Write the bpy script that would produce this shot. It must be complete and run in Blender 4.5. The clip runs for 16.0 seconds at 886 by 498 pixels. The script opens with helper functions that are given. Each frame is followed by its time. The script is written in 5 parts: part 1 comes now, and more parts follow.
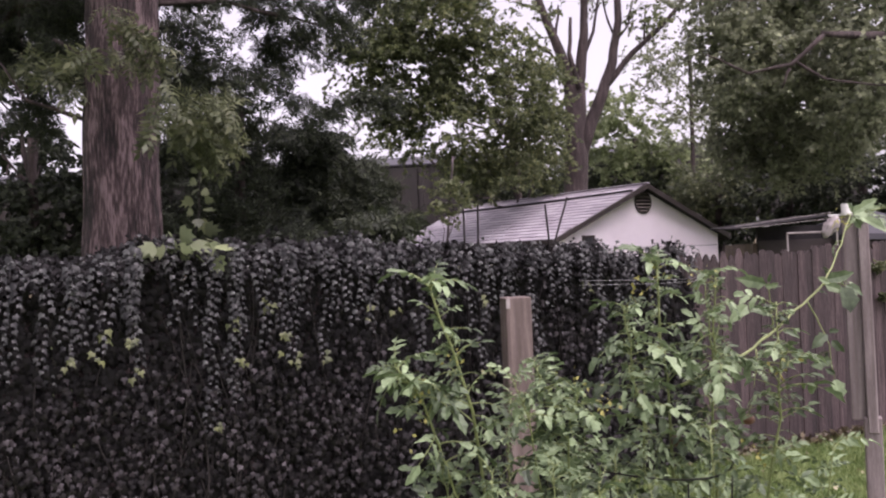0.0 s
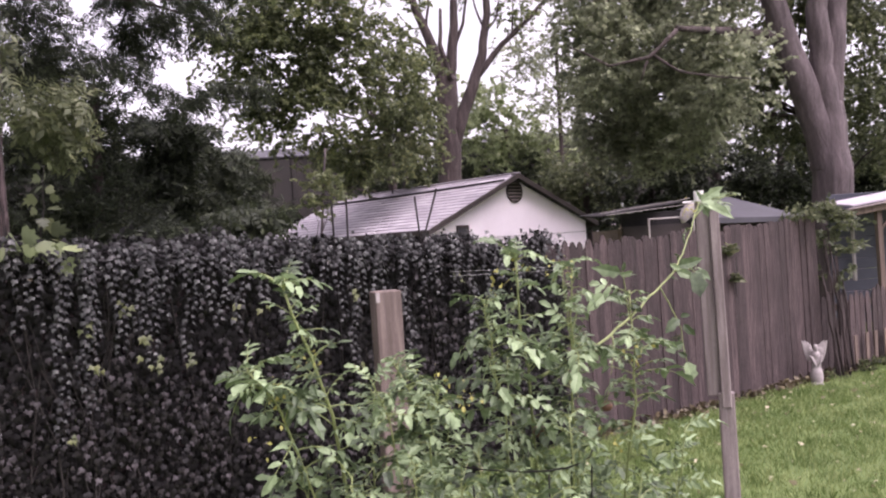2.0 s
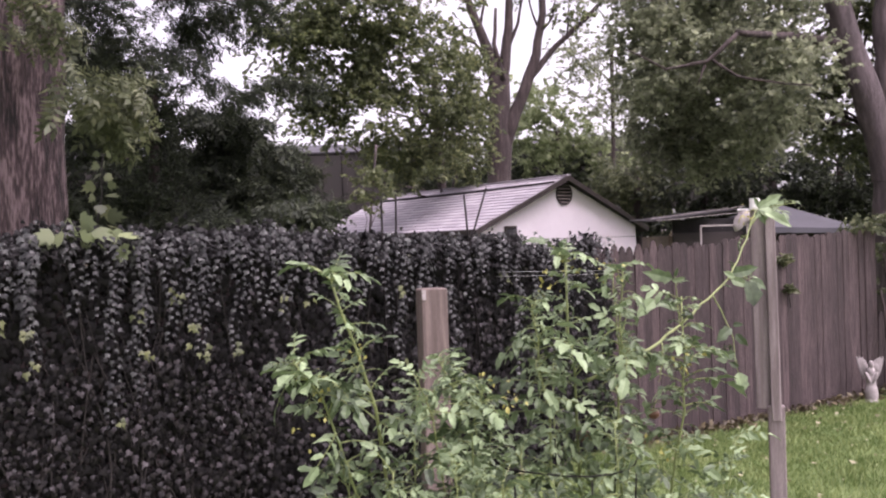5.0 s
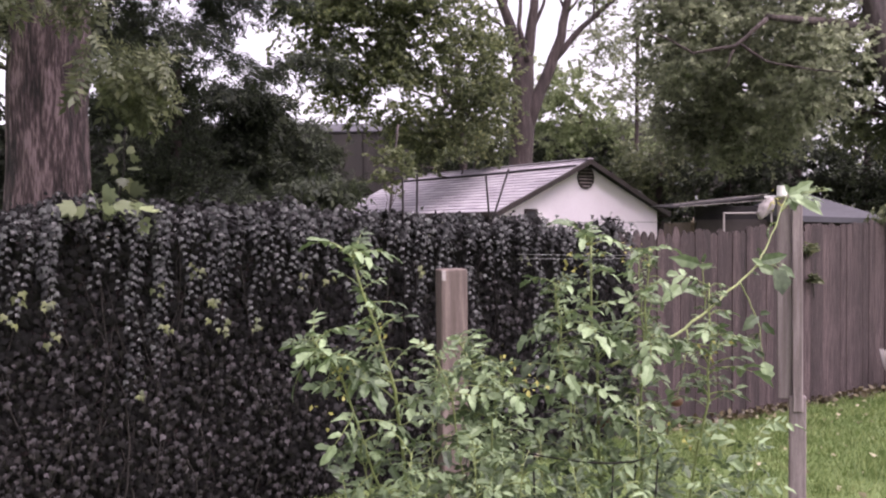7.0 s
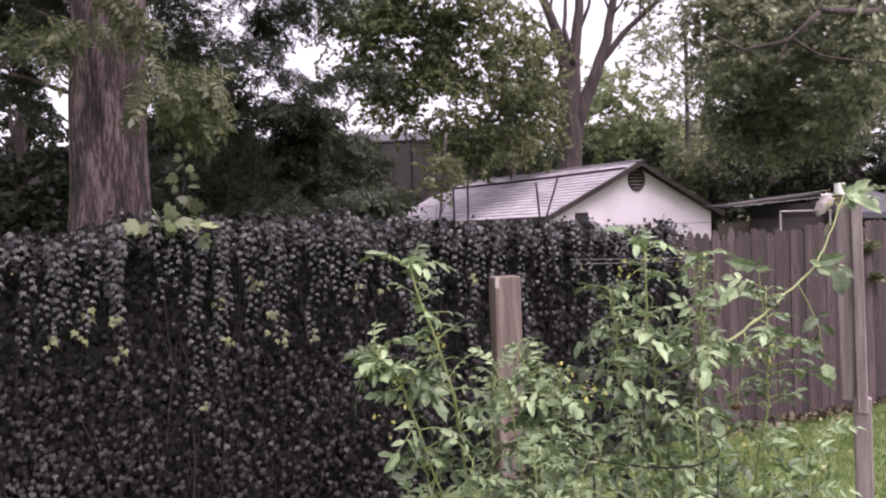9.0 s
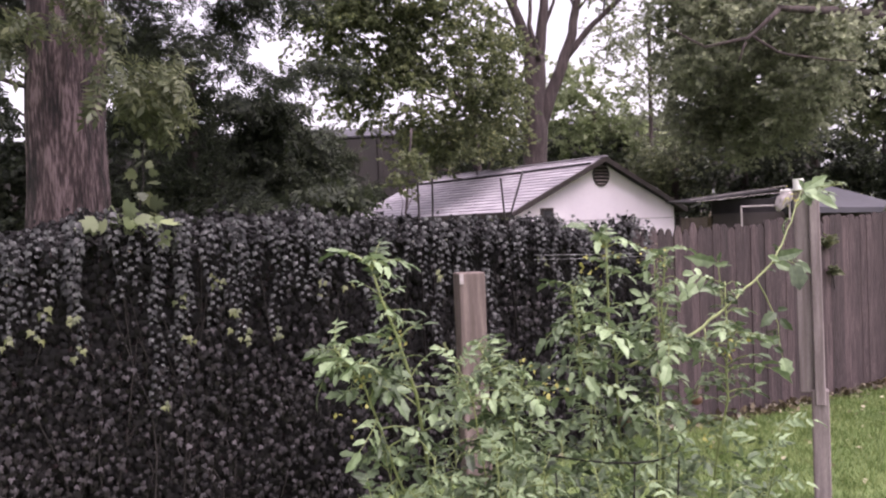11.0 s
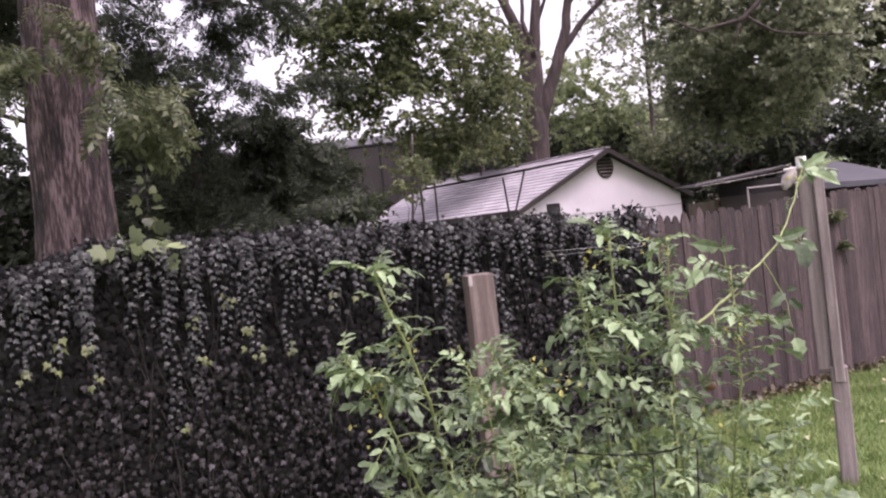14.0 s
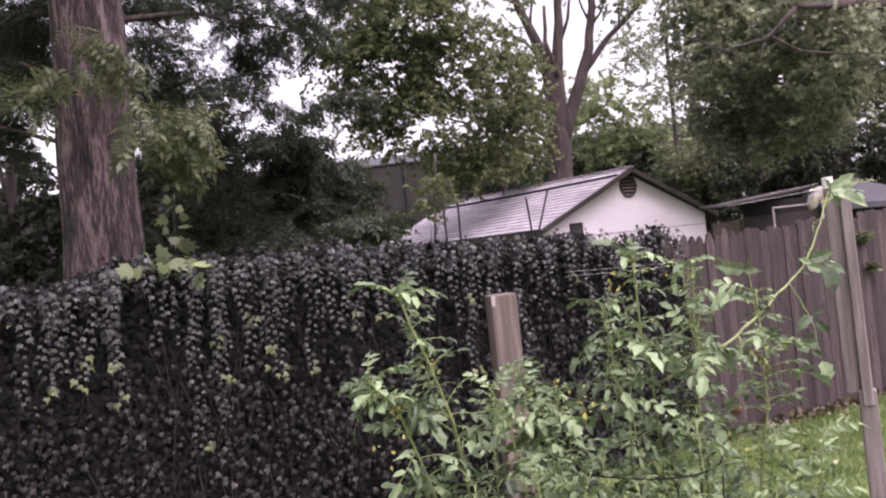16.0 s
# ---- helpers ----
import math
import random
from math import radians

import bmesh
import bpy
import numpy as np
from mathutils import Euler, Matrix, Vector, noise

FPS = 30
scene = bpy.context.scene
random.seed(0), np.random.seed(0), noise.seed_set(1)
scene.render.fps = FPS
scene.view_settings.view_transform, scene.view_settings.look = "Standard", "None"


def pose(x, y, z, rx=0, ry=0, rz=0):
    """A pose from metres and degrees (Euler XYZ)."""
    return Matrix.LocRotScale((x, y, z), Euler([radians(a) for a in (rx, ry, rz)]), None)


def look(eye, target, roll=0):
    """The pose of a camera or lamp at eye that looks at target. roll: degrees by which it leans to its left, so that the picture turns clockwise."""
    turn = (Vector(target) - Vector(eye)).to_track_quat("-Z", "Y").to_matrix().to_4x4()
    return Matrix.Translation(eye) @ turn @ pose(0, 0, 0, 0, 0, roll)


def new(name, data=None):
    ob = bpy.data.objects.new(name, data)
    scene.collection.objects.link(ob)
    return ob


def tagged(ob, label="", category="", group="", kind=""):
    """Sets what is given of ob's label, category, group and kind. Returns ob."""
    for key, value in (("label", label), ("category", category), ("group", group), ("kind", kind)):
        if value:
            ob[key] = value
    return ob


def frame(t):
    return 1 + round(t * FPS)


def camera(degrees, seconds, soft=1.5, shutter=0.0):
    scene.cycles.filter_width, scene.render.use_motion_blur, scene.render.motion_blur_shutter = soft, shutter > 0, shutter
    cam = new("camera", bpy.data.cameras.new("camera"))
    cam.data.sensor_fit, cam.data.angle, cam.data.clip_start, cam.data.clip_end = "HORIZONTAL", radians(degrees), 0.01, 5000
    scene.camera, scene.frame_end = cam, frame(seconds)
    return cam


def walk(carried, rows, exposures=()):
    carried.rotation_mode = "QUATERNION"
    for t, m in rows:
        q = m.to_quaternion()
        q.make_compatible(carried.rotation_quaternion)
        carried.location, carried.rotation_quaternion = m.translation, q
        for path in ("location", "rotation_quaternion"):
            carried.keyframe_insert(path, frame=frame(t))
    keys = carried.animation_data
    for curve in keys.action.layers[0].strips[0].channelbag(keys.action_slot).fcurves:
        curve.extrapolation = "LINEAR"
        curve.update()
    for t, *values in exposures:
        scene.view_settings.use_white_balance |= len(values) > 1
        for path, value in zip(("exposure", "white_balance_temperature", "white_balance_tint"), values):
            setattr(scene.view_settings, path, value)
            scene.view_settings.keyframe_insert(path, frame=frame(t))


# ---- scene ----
# camera: seconds, place, turn (degrees)
ROWS = [
    (0, -0.0421, -0.1155, 1.8794, 90.597, 2.294, 3.909),
    (0.5, -0.0359, -0.1186, 1.8753, 90.402, 1.740, 5.143),
    (1, -0.0086, -0.0855, 1.8900, 90.039, 3.854, -0.339),
    (1.5, 0.0020, -0.0734, 1.8918, 90.319, 4.438, -3.337),
    (2, 0.0167, -0.0533, 1.8901, 89.520, 3.789, -4.673),
    (2.5, 0.0183, -0.0389, 1.8935, 89.601, 2.753, -4.886),
    (3, -0.0029, -0.0510, 1.8884, 90.403, 0.987, -3.806),
    (3.2, -0.0066, -0.0563, 1.8922, 90.328, 0.895, -3.156),
    (5.3, 0.0116, -0.0368, 1.8853, 89.429, 2.301, -0.484),
    (5.5, 0.0016, -0.0401, 1.8949, 89.244, 2.471, 1.879),
    (6, 0.0019, -0.0319, 1.8934, 88.479, 2.094, 3.455),
    (6.5, 0.0026, -0.0278, 1.8902, 88.423, 1.795, 2.833),
    (7, 0.0000, 0.0000, 1.8800, 88.369, 0.500, -0.014),
    (7.5, -0.0050, -0.0212, 1.8884, 88.886, 0.437, 1.651),
    (8, -0.0111, -0.0353, 1.8885, 88.484, 2.422, 4.165),
    (8.5, -0.0213, -0.0546, 1.8884, 89.211, 1.177, 4.237),
    (9, -0.0121, -0.0479, 1.8930, 88.899, 2.073, 3.491),
    (9.5, -0.0030, -0.0330, 1.8939, 88.461, 1.511, 1.581),
    (9.7, -0.0030, -0.0330, 1.8939, 88.461, 1.511, 1.140),
    (11.8, 0.0030, -0.0330, 1.8977, 88.570, 2.487, 1.322),
    (12, 0.0030, -0.0330, 1.8977, 88.648, 2.487, 1.442),
    (12.5, -0.0066, -0.0379, 1.8988, 88.554, 3.194, 2.539),
    (13, 0.0057, -0.0395, 1.9000, 88.598, 3.693, 2.904),
    (13.5, 0.0133, -0.0464, 1.9013, 88.852, 4.933, 2.872),
    (14, 0.0215, -0.0374, 1.8994, 88.761, 6.405, 1.746),
    (14.5, 0.0167, -0.0342, 1.9034, 89.083, 6.994, 2.392),
    (15, 0.0107, -0.0327, 1.8993, 89.806, 5.755, 2.917),
    (15.5, 0.0095, -0.0375, 1.9006, 89.844, 5.626, 2.811),
    (16, 0.0179, -0.0480, 1.9075, 90.248, 6.194, 3.320),
]
cam = camera(57.13, 16.0, soft=2.2)
walk(cam, [(r[0], pose(*r[1:])) for r in ROWS], exposures=[(0.0, 0.90, 6400, 34), (0.8, 1.25, 6400, 34), (16.0, 1.25, 6400, 34)])

# ---- sky and sun: an overcast summer evening ----
world = bpy.data.worlds.new("world")
scene.world = world
world.use_nodes = True
wn, wl = world.node_tree.nodes, world.node_tree.links
wn.clear()
sky = wn.new("ShaderNodeTexSky")
sky.sky_type = "NISHITA"
sky.sun_disc = False
sky.sun_elevation, sky.sun_rotation = radians(60), radians(131)
sky.air_density, sky.dust_density = 1.0, 4.0
grey = wn.new("ShaderNodeHueSaturation")
grey.inputs["Saturation"].default_value = 0.12
bg = wn.new("ShaderNodeBackground")
bg.inputs["Strength"].default_value = 0.15
wo = wn.new("ShaderNodeOutputWorld")
wl.new(sky.outputs[0], grey.inputs["Color"])
wl.new(grey.outputs[0], bg.inputs["Color"])
wl.new(bg.outputs[0], wo.inputs["Surface"])
sun = new("sun", bpy.data.lights.new("sun", "SUN"))
sun.data.energy, sun.data.angle, sun.data.color = 1.6, radians(60), (1.0, 0.95, 0.88)
sun.matrix_world = look((0, 0, 0), (-0.38, 0.33, -0.865))


# ---- materials ----
def mat(name, stops, scale=8.0, rough=0.8, bump=0.3, metal=0.0, stretch=(1, 1, 1), island=0.0, objrand=0.0,
        fine=60.0, fine_mix=0.35, coords="Object", translucent=0.0, wave=0.0, bump_dist=0.01, spec=0.5):
    """Two scales of noise through a colour ramp, with relief. island, objrand: value change per leaf or per piece."""
    m = bpy.data.materials.new(name)
    m.use_nodes = True
    n, l = m.node_tree.nodes, m.node_tree.links
    n.clear()
    out = n.new("ShaderNodeOutputMaterial")
    p = n.new("ShaderNodeBsdfPrincipled")
    p.inputs["Roughness"].default_value, p.inputs["Metallic"].default_value = rough, metal
    p.inputs["Specular IOR Level"].default_value = spec
    tc = n.new("ShaderNodeTexCoord")
    mp = n.new("ShaderNodeMapping")
    mp.inputs["Scale"].default_value = stretch
    l.new(tc.outputs[coords], mp.inputs["Vector"])
    vec = mp.outputs[0]
    if objrand:
        info = n.new("ShaderNodeObjectInfo")
        sh = n.new("ShaderNodeVectorMath")
        sh.operation = "MULTIPLY_ADD"
        sh.inputs[1].default_value = (37.0, 21.0, 13.0)
        comb = n.new("ShaderNodeCombineXYZ")
        for k in range(3):
            l.new(info.outputs["Random"], comb.inputs[k])
        l.new(comb.outputs[0], sh.inputs[0])
        l.new(vec, sh.inputs[2])
        vec = sh.outputs[0]
    big, small = n.new("ShaderNodeTexNoise"), n.new("ShaderNodeTexNoise")
    big.inputs["Scale"].default_value, small.inputs["Scale"].default_value = scale, fine
    big.inputs["Detail"].default_value, small.inputs["Detail"].default_value = 4.0, 3.0
    l.new(vec, big.inputs["Vector"])
    l.new(vec, small.inputs["Vector"])
    mix = n.new("ShaderNodeMix")
    mix.inputs[0].default_value = fine_mix
    l.new(big.outputs["Fac"], mix.inputs[2])
    l.new(small.outputs["Fac"], mix.inputs[3])
    fac = mix.outputs[0]
    if island or objrand:
        src = n.new("ShaderNodeNewGeometry").outputs["Random Per Island"] if island else info.outputs["Random"]
        add = n.new("ShaderNodeMath")
        add.operation = "MULTIPLY_ADD"
        l.new(src, add.inputs[0])
        add.inputs[1].default_value = island or objrand
        sub = n.new("ShaderNodeMath")
        sub.operation = "SUBTRACT"
        l.new(fac, sub.inputs[0])
        sub.inputs[1].default_value = (island or objrand) / 2
        l.new(sub.outputs[0], add.inputs[2])
        fac = add.outputs[0]
    ramp = n.new("ShaderNodeValToRGB")
    el = ramp.color_ramp.elements
    while len(el) < len(stops):
        el.new(0.5)
    for e, (pos, col) in zip(el, stops):
        e.position, e.color = pos, (*col, 1)
    l.new(fac, ramp.inputs[0])
    l.new(ramp.outputs[0], p.inputs["Base Color"])
    if bump:
        b = n.new("ShaderNodeBump")
        b.inputs["Strength"].default_value, b.inputs["Distance"].default_value = bump, bump_dist
        l.new(mix.outputs[0], b.inputs["Height"])
        l.new(b.outputs[0], p.inputs["Normal"])
    shader = p.outputs[0]
    if translucent:
        tr = n.new("ShaderNodeBsdfTranslucent")
        l.new(ramp.outputs[0], tr.inputs["Color"])
        ms = n.new("ShaderNodeMixShader")
        ms.inputs[0].default_value = translucent
        l.new(shader, ms.inputs[1])
        l.new(tr.outputs[0], ms.inputs[2])
        shader = ms.outputs[0]
    l.new(shader, out.inputs["Surface"])
    return m


M_GROUND = mat("soil_and_turf", [(0.3, (0.055, 0.08, 0.022)), (0.5, (0.095, 0.14, 0.04)), (0.7, (0.15, 0.19, 0.07))], 0.9, 0.95, 0.6, fine=25, fine_mix=0.4)
M_GRASS = mat("grass", [(0.25, (0.075, 0.125, 0.032)), (0.5, (0.145, 0.21, 0.062)), (0.75, (0.30, 0.355, 0.15))], 2.2, 0.6, 0.0, fine=9, fine_mix=0.3, island=0.38, translucent=0.3)
# shade deep in the ivy, put into a near-black leaf colour
M_IVY_SHADED = mat("shaded_ivy_leaf", [(0.2, (0.0020, 0.0017, 0.0018)), (0.5, (0.0048, 0.0042, 0.0044)), (0.88, (0.013, 0.0115, 0.012))], 3, 0.6, 0.15, island=0.8, fine=90, spec=0.2)
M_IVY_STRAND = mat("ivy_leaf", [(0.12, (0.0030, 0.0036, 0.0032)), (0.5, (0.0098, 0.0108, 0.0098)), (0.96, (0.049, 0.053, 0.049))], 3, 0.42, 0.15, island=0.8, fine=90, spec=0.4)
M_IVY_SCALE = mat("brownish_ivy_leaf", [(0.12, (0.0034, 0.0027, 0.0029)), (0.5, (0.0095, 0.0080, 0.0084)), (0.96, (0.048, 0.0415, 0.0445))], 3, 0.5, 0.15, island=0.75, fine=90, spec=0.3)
M_IVY_NEW = mat("young_ivy_leaf", [(0.2, (0.045, 0.058, 0.02)), (0.8, (0.13, 0.145, 0.05))], 3, 0.5, 0.1, island=0.5, translucent=0.25)
M_VINE = mat("vine_stem", [(0.3, (0.008, 0.006, 0.005)), (0.7, (0.02, 0.016, 0.014))], 20, 0.9, 0.4)
M_PICKET = mat("weathered_picket", [(0.32, (0.011, 0.0066, 0.0066)), (0.5, (0.036, 0.0235, 0.0238)), (0.7, (0.092, 0.064, 0.064))], 4, 0.85, 0.7, stretch=(12, 12, 0.9), objrand=0.2, fine=26, fine_mix=0.45)
M_OLDWOOD = mat("grey_old_wood", [(0.25, (0.08, 0.055, 0.045)), (0.55, (0.15, 0.11, 0.09)), (0.85, (0.28, 0.22, 0.18))], 3, 0.85, 0.6, stretch=(8, 8, 0.5), objrand=0.3, fine=40)
M_POST = mat("cedar_post", [(0.25, (0.052, 0.037, 0.033)), (0.5, (0.115, 0.086, 0.077)), (0.78, (0.235, 0.185, 0.168))], 3, 0.8, 0.5, stretch=(9, 9, 0.6), fine=50)
M_STAKE = mat("grey_stake", [(0.25, (0.08, 0.062, 0.061)), (0.5, (0.175, 0.143, 0.14)), (0.76, (0.36, 0.31, 0.3))], 3, 0.85, 0.5, stretch=(9, 9, 0.6), fine=50)
M_STUCCO = mat("white_painted_wall", [(0.2, (0.68, 0.60, 0.67)), (0.5, (0.82, 0.745, 0.81)), (0.8, (0.87, 0.80, 0.86))], 1.2, 0.8, 0.25, fine=40)
M_TRIM = mat("dark_brown_trim", [(0.3, (0.018, 0.013, 0.013)), (0.7, (0.042, 0.03, 0.03))], 4, 0.7, 0.2)
M_SHINGLE = mat("grey_shingle", [(0.2, (0.23, 0.208, 0.235)), (0.5, (0.33, 0.303, 0.337)), (0.85, (0.43, 0.40, 0.437))], 2.0, 0.9, 0.5, objrand=0.35, fine=90)
M_DARKROOF = mat("dark_roofing", [(0.25, (0.012, 0.011, 0.012)), (0.7, (0.04, 0.036, 0.038))], 2, 0.95, 0.4, spec=0.15)
M_WHITE = mat("white_paint", [(0.3, (0.66, 0.64, 0.63)), (0.7, (0.80, 0.79, 0.78))], 6, 0.55, 0.1)
M_GLASS = mat("dark_window_glass", [(0.3, (0.02, 0.02, 0.025)), (0.7, (0.04, 0.04, 0.045))], 3, 0.08, 0.0)
M_STONE = mat("pale_cast_stone", [(0.25, (0.2, 0.175, 0.17)), (0.7, (0.38, 0.345, 0.34))], 9, 0.85, 0.5, fine=70)
M_IRON = mat("dark_iron", [(0.3, (0.005, 0.004, 0.004)), (0.7, (0.014, 0.012, 0.012))], 20, 0.85, 0.2, spec=0.15)
M_WIRE = mat("galvanised_wire", [(0.3, (0.2, 0.2, 0.2)), (0.7, (0.3, 0.3, 0.3))], 20, 0.45, 0.1, metal=0.8)
M_BARK = mat("furrowed_bark", [(0.40, (0.007, 0.0048, 0.0048)), (0.5, (0.042, 0.026, 0.028)), (0.61, (0.15, 0.108, 0.112))], 1.9, 0.95, 1.0, stretch=(4.6, 4.6, 0.7), fine=10, fine_mix=0.45, bump_dist=0.08)
M_BARK2 = mat("grey_brown_bark", [(0.3, (0.016, 0.011, 0.011)), (0.5, (0.038, 0.027, 0.026)), (0.7, (0.085, 0.062, 0.06))], 1.6, 0.95, 0.8, stretch=(6, 6, 0.9), fine=12, bump_dist=0.05)
M_BARK3 = mat("pale_grey_bark", [(0.3, (0.046, 0.036, 0.039)), (0.5, (0.087, 0.068, 0.072)), (0.7, (0.15, 0.119, 0.125))], 1.6, 0.95, 0.9, stretch=(6, 6, 0.9), fine=12, bump_dist=0.05)
M_SLATE = mat("blue_grey_roofing", [(0.25, (0.035, 0.034, 0.041)), (0.7, (0.08, 0.077, 0.09))], 2, 0.85, 0.4)
M_BLUE = mat("blue_painted_boards", [(0.25, (0.034, 0.036, 0.050)), (0.7, (0.058, 0.061, 0.083))], 2, 0.7, 0.2)


def leaf_mat(name, dark, mid, light, tr=0.35, rough=0.5):
    return mat(name, [(0.15, dark), (0.5, mid), (0.9, light)], 0.7, rough, 0.0, island=0.6, fine=9, fine_mix=0.3, translucent=tr)


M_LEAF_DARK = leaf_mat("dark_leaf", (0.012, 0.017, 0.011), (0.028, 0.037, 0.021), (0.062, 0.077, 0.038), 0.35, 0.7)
M_LEAF_MID = leaf_mat("green_leaf", (0.042, 0.055, 0.028), (0.12, 0.145, 0.068), (0.255, 0.28, 0.125), 0.6)
M_LEAF_LIGHT = leaf_mat("light_green_leaf", (0.075, 0.092, 0.045), (0.15, 0.175, 0.085), (0.25, 0.27, 0.13), 0.5)
M_LEAF_FRESH = leaf_mat("fresh_green_leaf", (0.15, 0.185, 0.10), (0.26, 0.31, 0.165), (0.38, 0.42, 0.24), 0.7)
M_LEAF_SPRAY = leaf_mat("feathery_leaf", (0.046, 0.058, 0.03), (0.1, 0.118, 0.06), (0.19, 0.205, 0.105), 0.5)
M_LEAF_GREY = leaf_mat("grey_green_leaf", (0.105, 0.12, 0.082), (0.225, 0.25, 0.162), (0.345, 0.372, 0.245), 0.7)
M_LITTER = leaf_mat("leaf_litter", (0.03, 0.02, 0.015), (0.075, 0.06, 0.035), (0.16, 0.13, 0.07), 0.1)
M_LEAF_PALE = leaf_mat("pale_dry_leaf", (0.2, 0.18, 0.1), (0.32, 0.29, 0.18), (0.42, 0.4, 0.28), 0.2)
M_TOMATO = mat("tomato_leaf", [(0.18, (0.028, 0.042, 0.022)), (0.42, (0.085, 0.125, 0.06)), (0.65, (0.195, 0.268, 0.136)), (0.9, (0.33, 0.43, 0.25))], 6, 0.55, 0.3, objrand=0.5, fine=60, translucent=0.2)
M_TOMATO_STEM = mat("tomato_stem", [(0.3, (0.13, 0.17, 0.06)), (0.7, (0.225, 0.265, 0.10))], 12, 0.6, 0.2)
M_YELLOW = mat("yellowed_leaf", [(0.3, (0.25, 0.245, 0.06)), (0.7, (0.40, 0.385, 0.11))], 8, 0.6, 0.2, translucent=0.3)
M_TOMATO_RED = mat("ripening_tomato", [(0.3, (0.12, 0.055, 0.035)), (0.7, (0.19, 0.085, 0.05))], 6, 0.35, 0.05)


# ---- building helpers ----
def mesh_ob(name, verts, faces, material, parent=None, label="", smooth=False):
    me = bpy.data.meshes.new(name)
    me.from_pydata([tuple(v) for v in verts], [], [tuple(f) for f in faces])
    me.materials.append(material)
    if smooth:
        me.polygons.foreach_set("use_smooth", [True] * len(me.polygons))
    me.update()
    ob = new(name, me)
    if parent is not None:
        ob.parent = parent
    if label:
        ob["label"] = label
    return ob


def part(name, bm, material, parent, label="", smooth=False):
    me = bpy.data.meshes.new(name)
    bm.normal_update()
    bm.to_mesh(me)
    bm.free()
    me.materials.append(material)
    if smooth:
        me.polygons.foreach_set("use_smooth", [True] * len(me.polygons))
    ob = new(name, me)
    if parent is not None:
        ob.parent = parent
    if label:
        ob["label"] = label
    return ob


def thing(name, at, label, category, group="", kind="", turn=0.0):
    ob = new(name)
    ob.matrix_basis = pose(*at, 0, 0, turn)
    return tagged(ob, label, category, group, kind)


def box(size, at=(0, 0, 0), bevel=0.0, turn=(0, 0, 0), bm=None):
    """A bevelled box about at, added to bm."""
    bm = bm or bmesh.new()
    made = bmesh.ops.create_cube(bm, size=1.0)["verts"]
    bmesh.ops.scale(bm, verts=made, vec=size)
    if bevel:
        edges = list({e for v in made for e in v.link_edges})
        made = list({v for f in bmesh.ops.bevel(bm, geom=edges, offset=bevel, segments=1, affect="EDGES")["faces"] for v in f.verts} | {v for v in made if v.is_valid})
    bmesh.ops.transform(bm, verts=made, matrix=pose(*at, *turn))
    return bm


def tube(points, radii, sides=8, rough=0.0, seed=0, cap=True, closed_top=True):
    """Vertices and faces of a round limb along points."""
    pts = [Vector(p) for p in points]
    vs, fs = [], []
    rnd = random.Random(seed)
    prev = None
    for i, p in enumerate(pts):
        d = (pts[min(i + 1, len(pts) - 1)] - pts[max(i - 1, 0)]).normalized()
        a = prev if prev is not None else (Vector((1, 0, 0)) if abs(d.x) < 0.8 else Vector((0, 1, 0)))
        a = (a - d * a.dot(d)).normalized()
        prev = a
        b = d.cross(a)
        r = radii[i] if hasattr(radii, "__len__") else radii
        for k in range(sides):
            t = 2 * math.pi * k / sides
            q = r * (1 + rough * (rnd.random() - 0.5))
            vs.append(p + (a * math.cos(t) + b * math.sin(t)) * q)
    for i in range(len(pts) - 1):
        for k in range(sides):
            k2 = (k + 1) % sides
            fs.append((i * sides + k, i * sides + k2, (i + 1) * sides + k2, (i + 1) * sides + k))
    if cap:
        fs.append(tuple(range(sides))[::-1])
        fs.append(tuple((len(pts) - 1) * sides + k for k in range(sides)))
    return vs, fs


def tube_ob(name, points, radii, material, parent=None, label="", sides=8, rough=0.0, seed=0):
    vs, fs = tube(points, radii, sides, rough, seed)
    return mesh_ob(name, vs, fs, material, parent, label, smooth=True)


def bent(a, b, n, wob, seed):
    """A wandering line from a to b."""
    rnd = random.Random(seed)
    a, b = Vector(a), Vector(b)
    out = []
    for i in range(n + 1):
        t = i / n
        w = wob * math.sin(math.pi * t)
        out.append(a.lerp(b, t) + Vector((rnd.uniform(-w, w), rnd.uniform(-w, w), rnd.uniform(-w, w) * 0.5)))
    return out


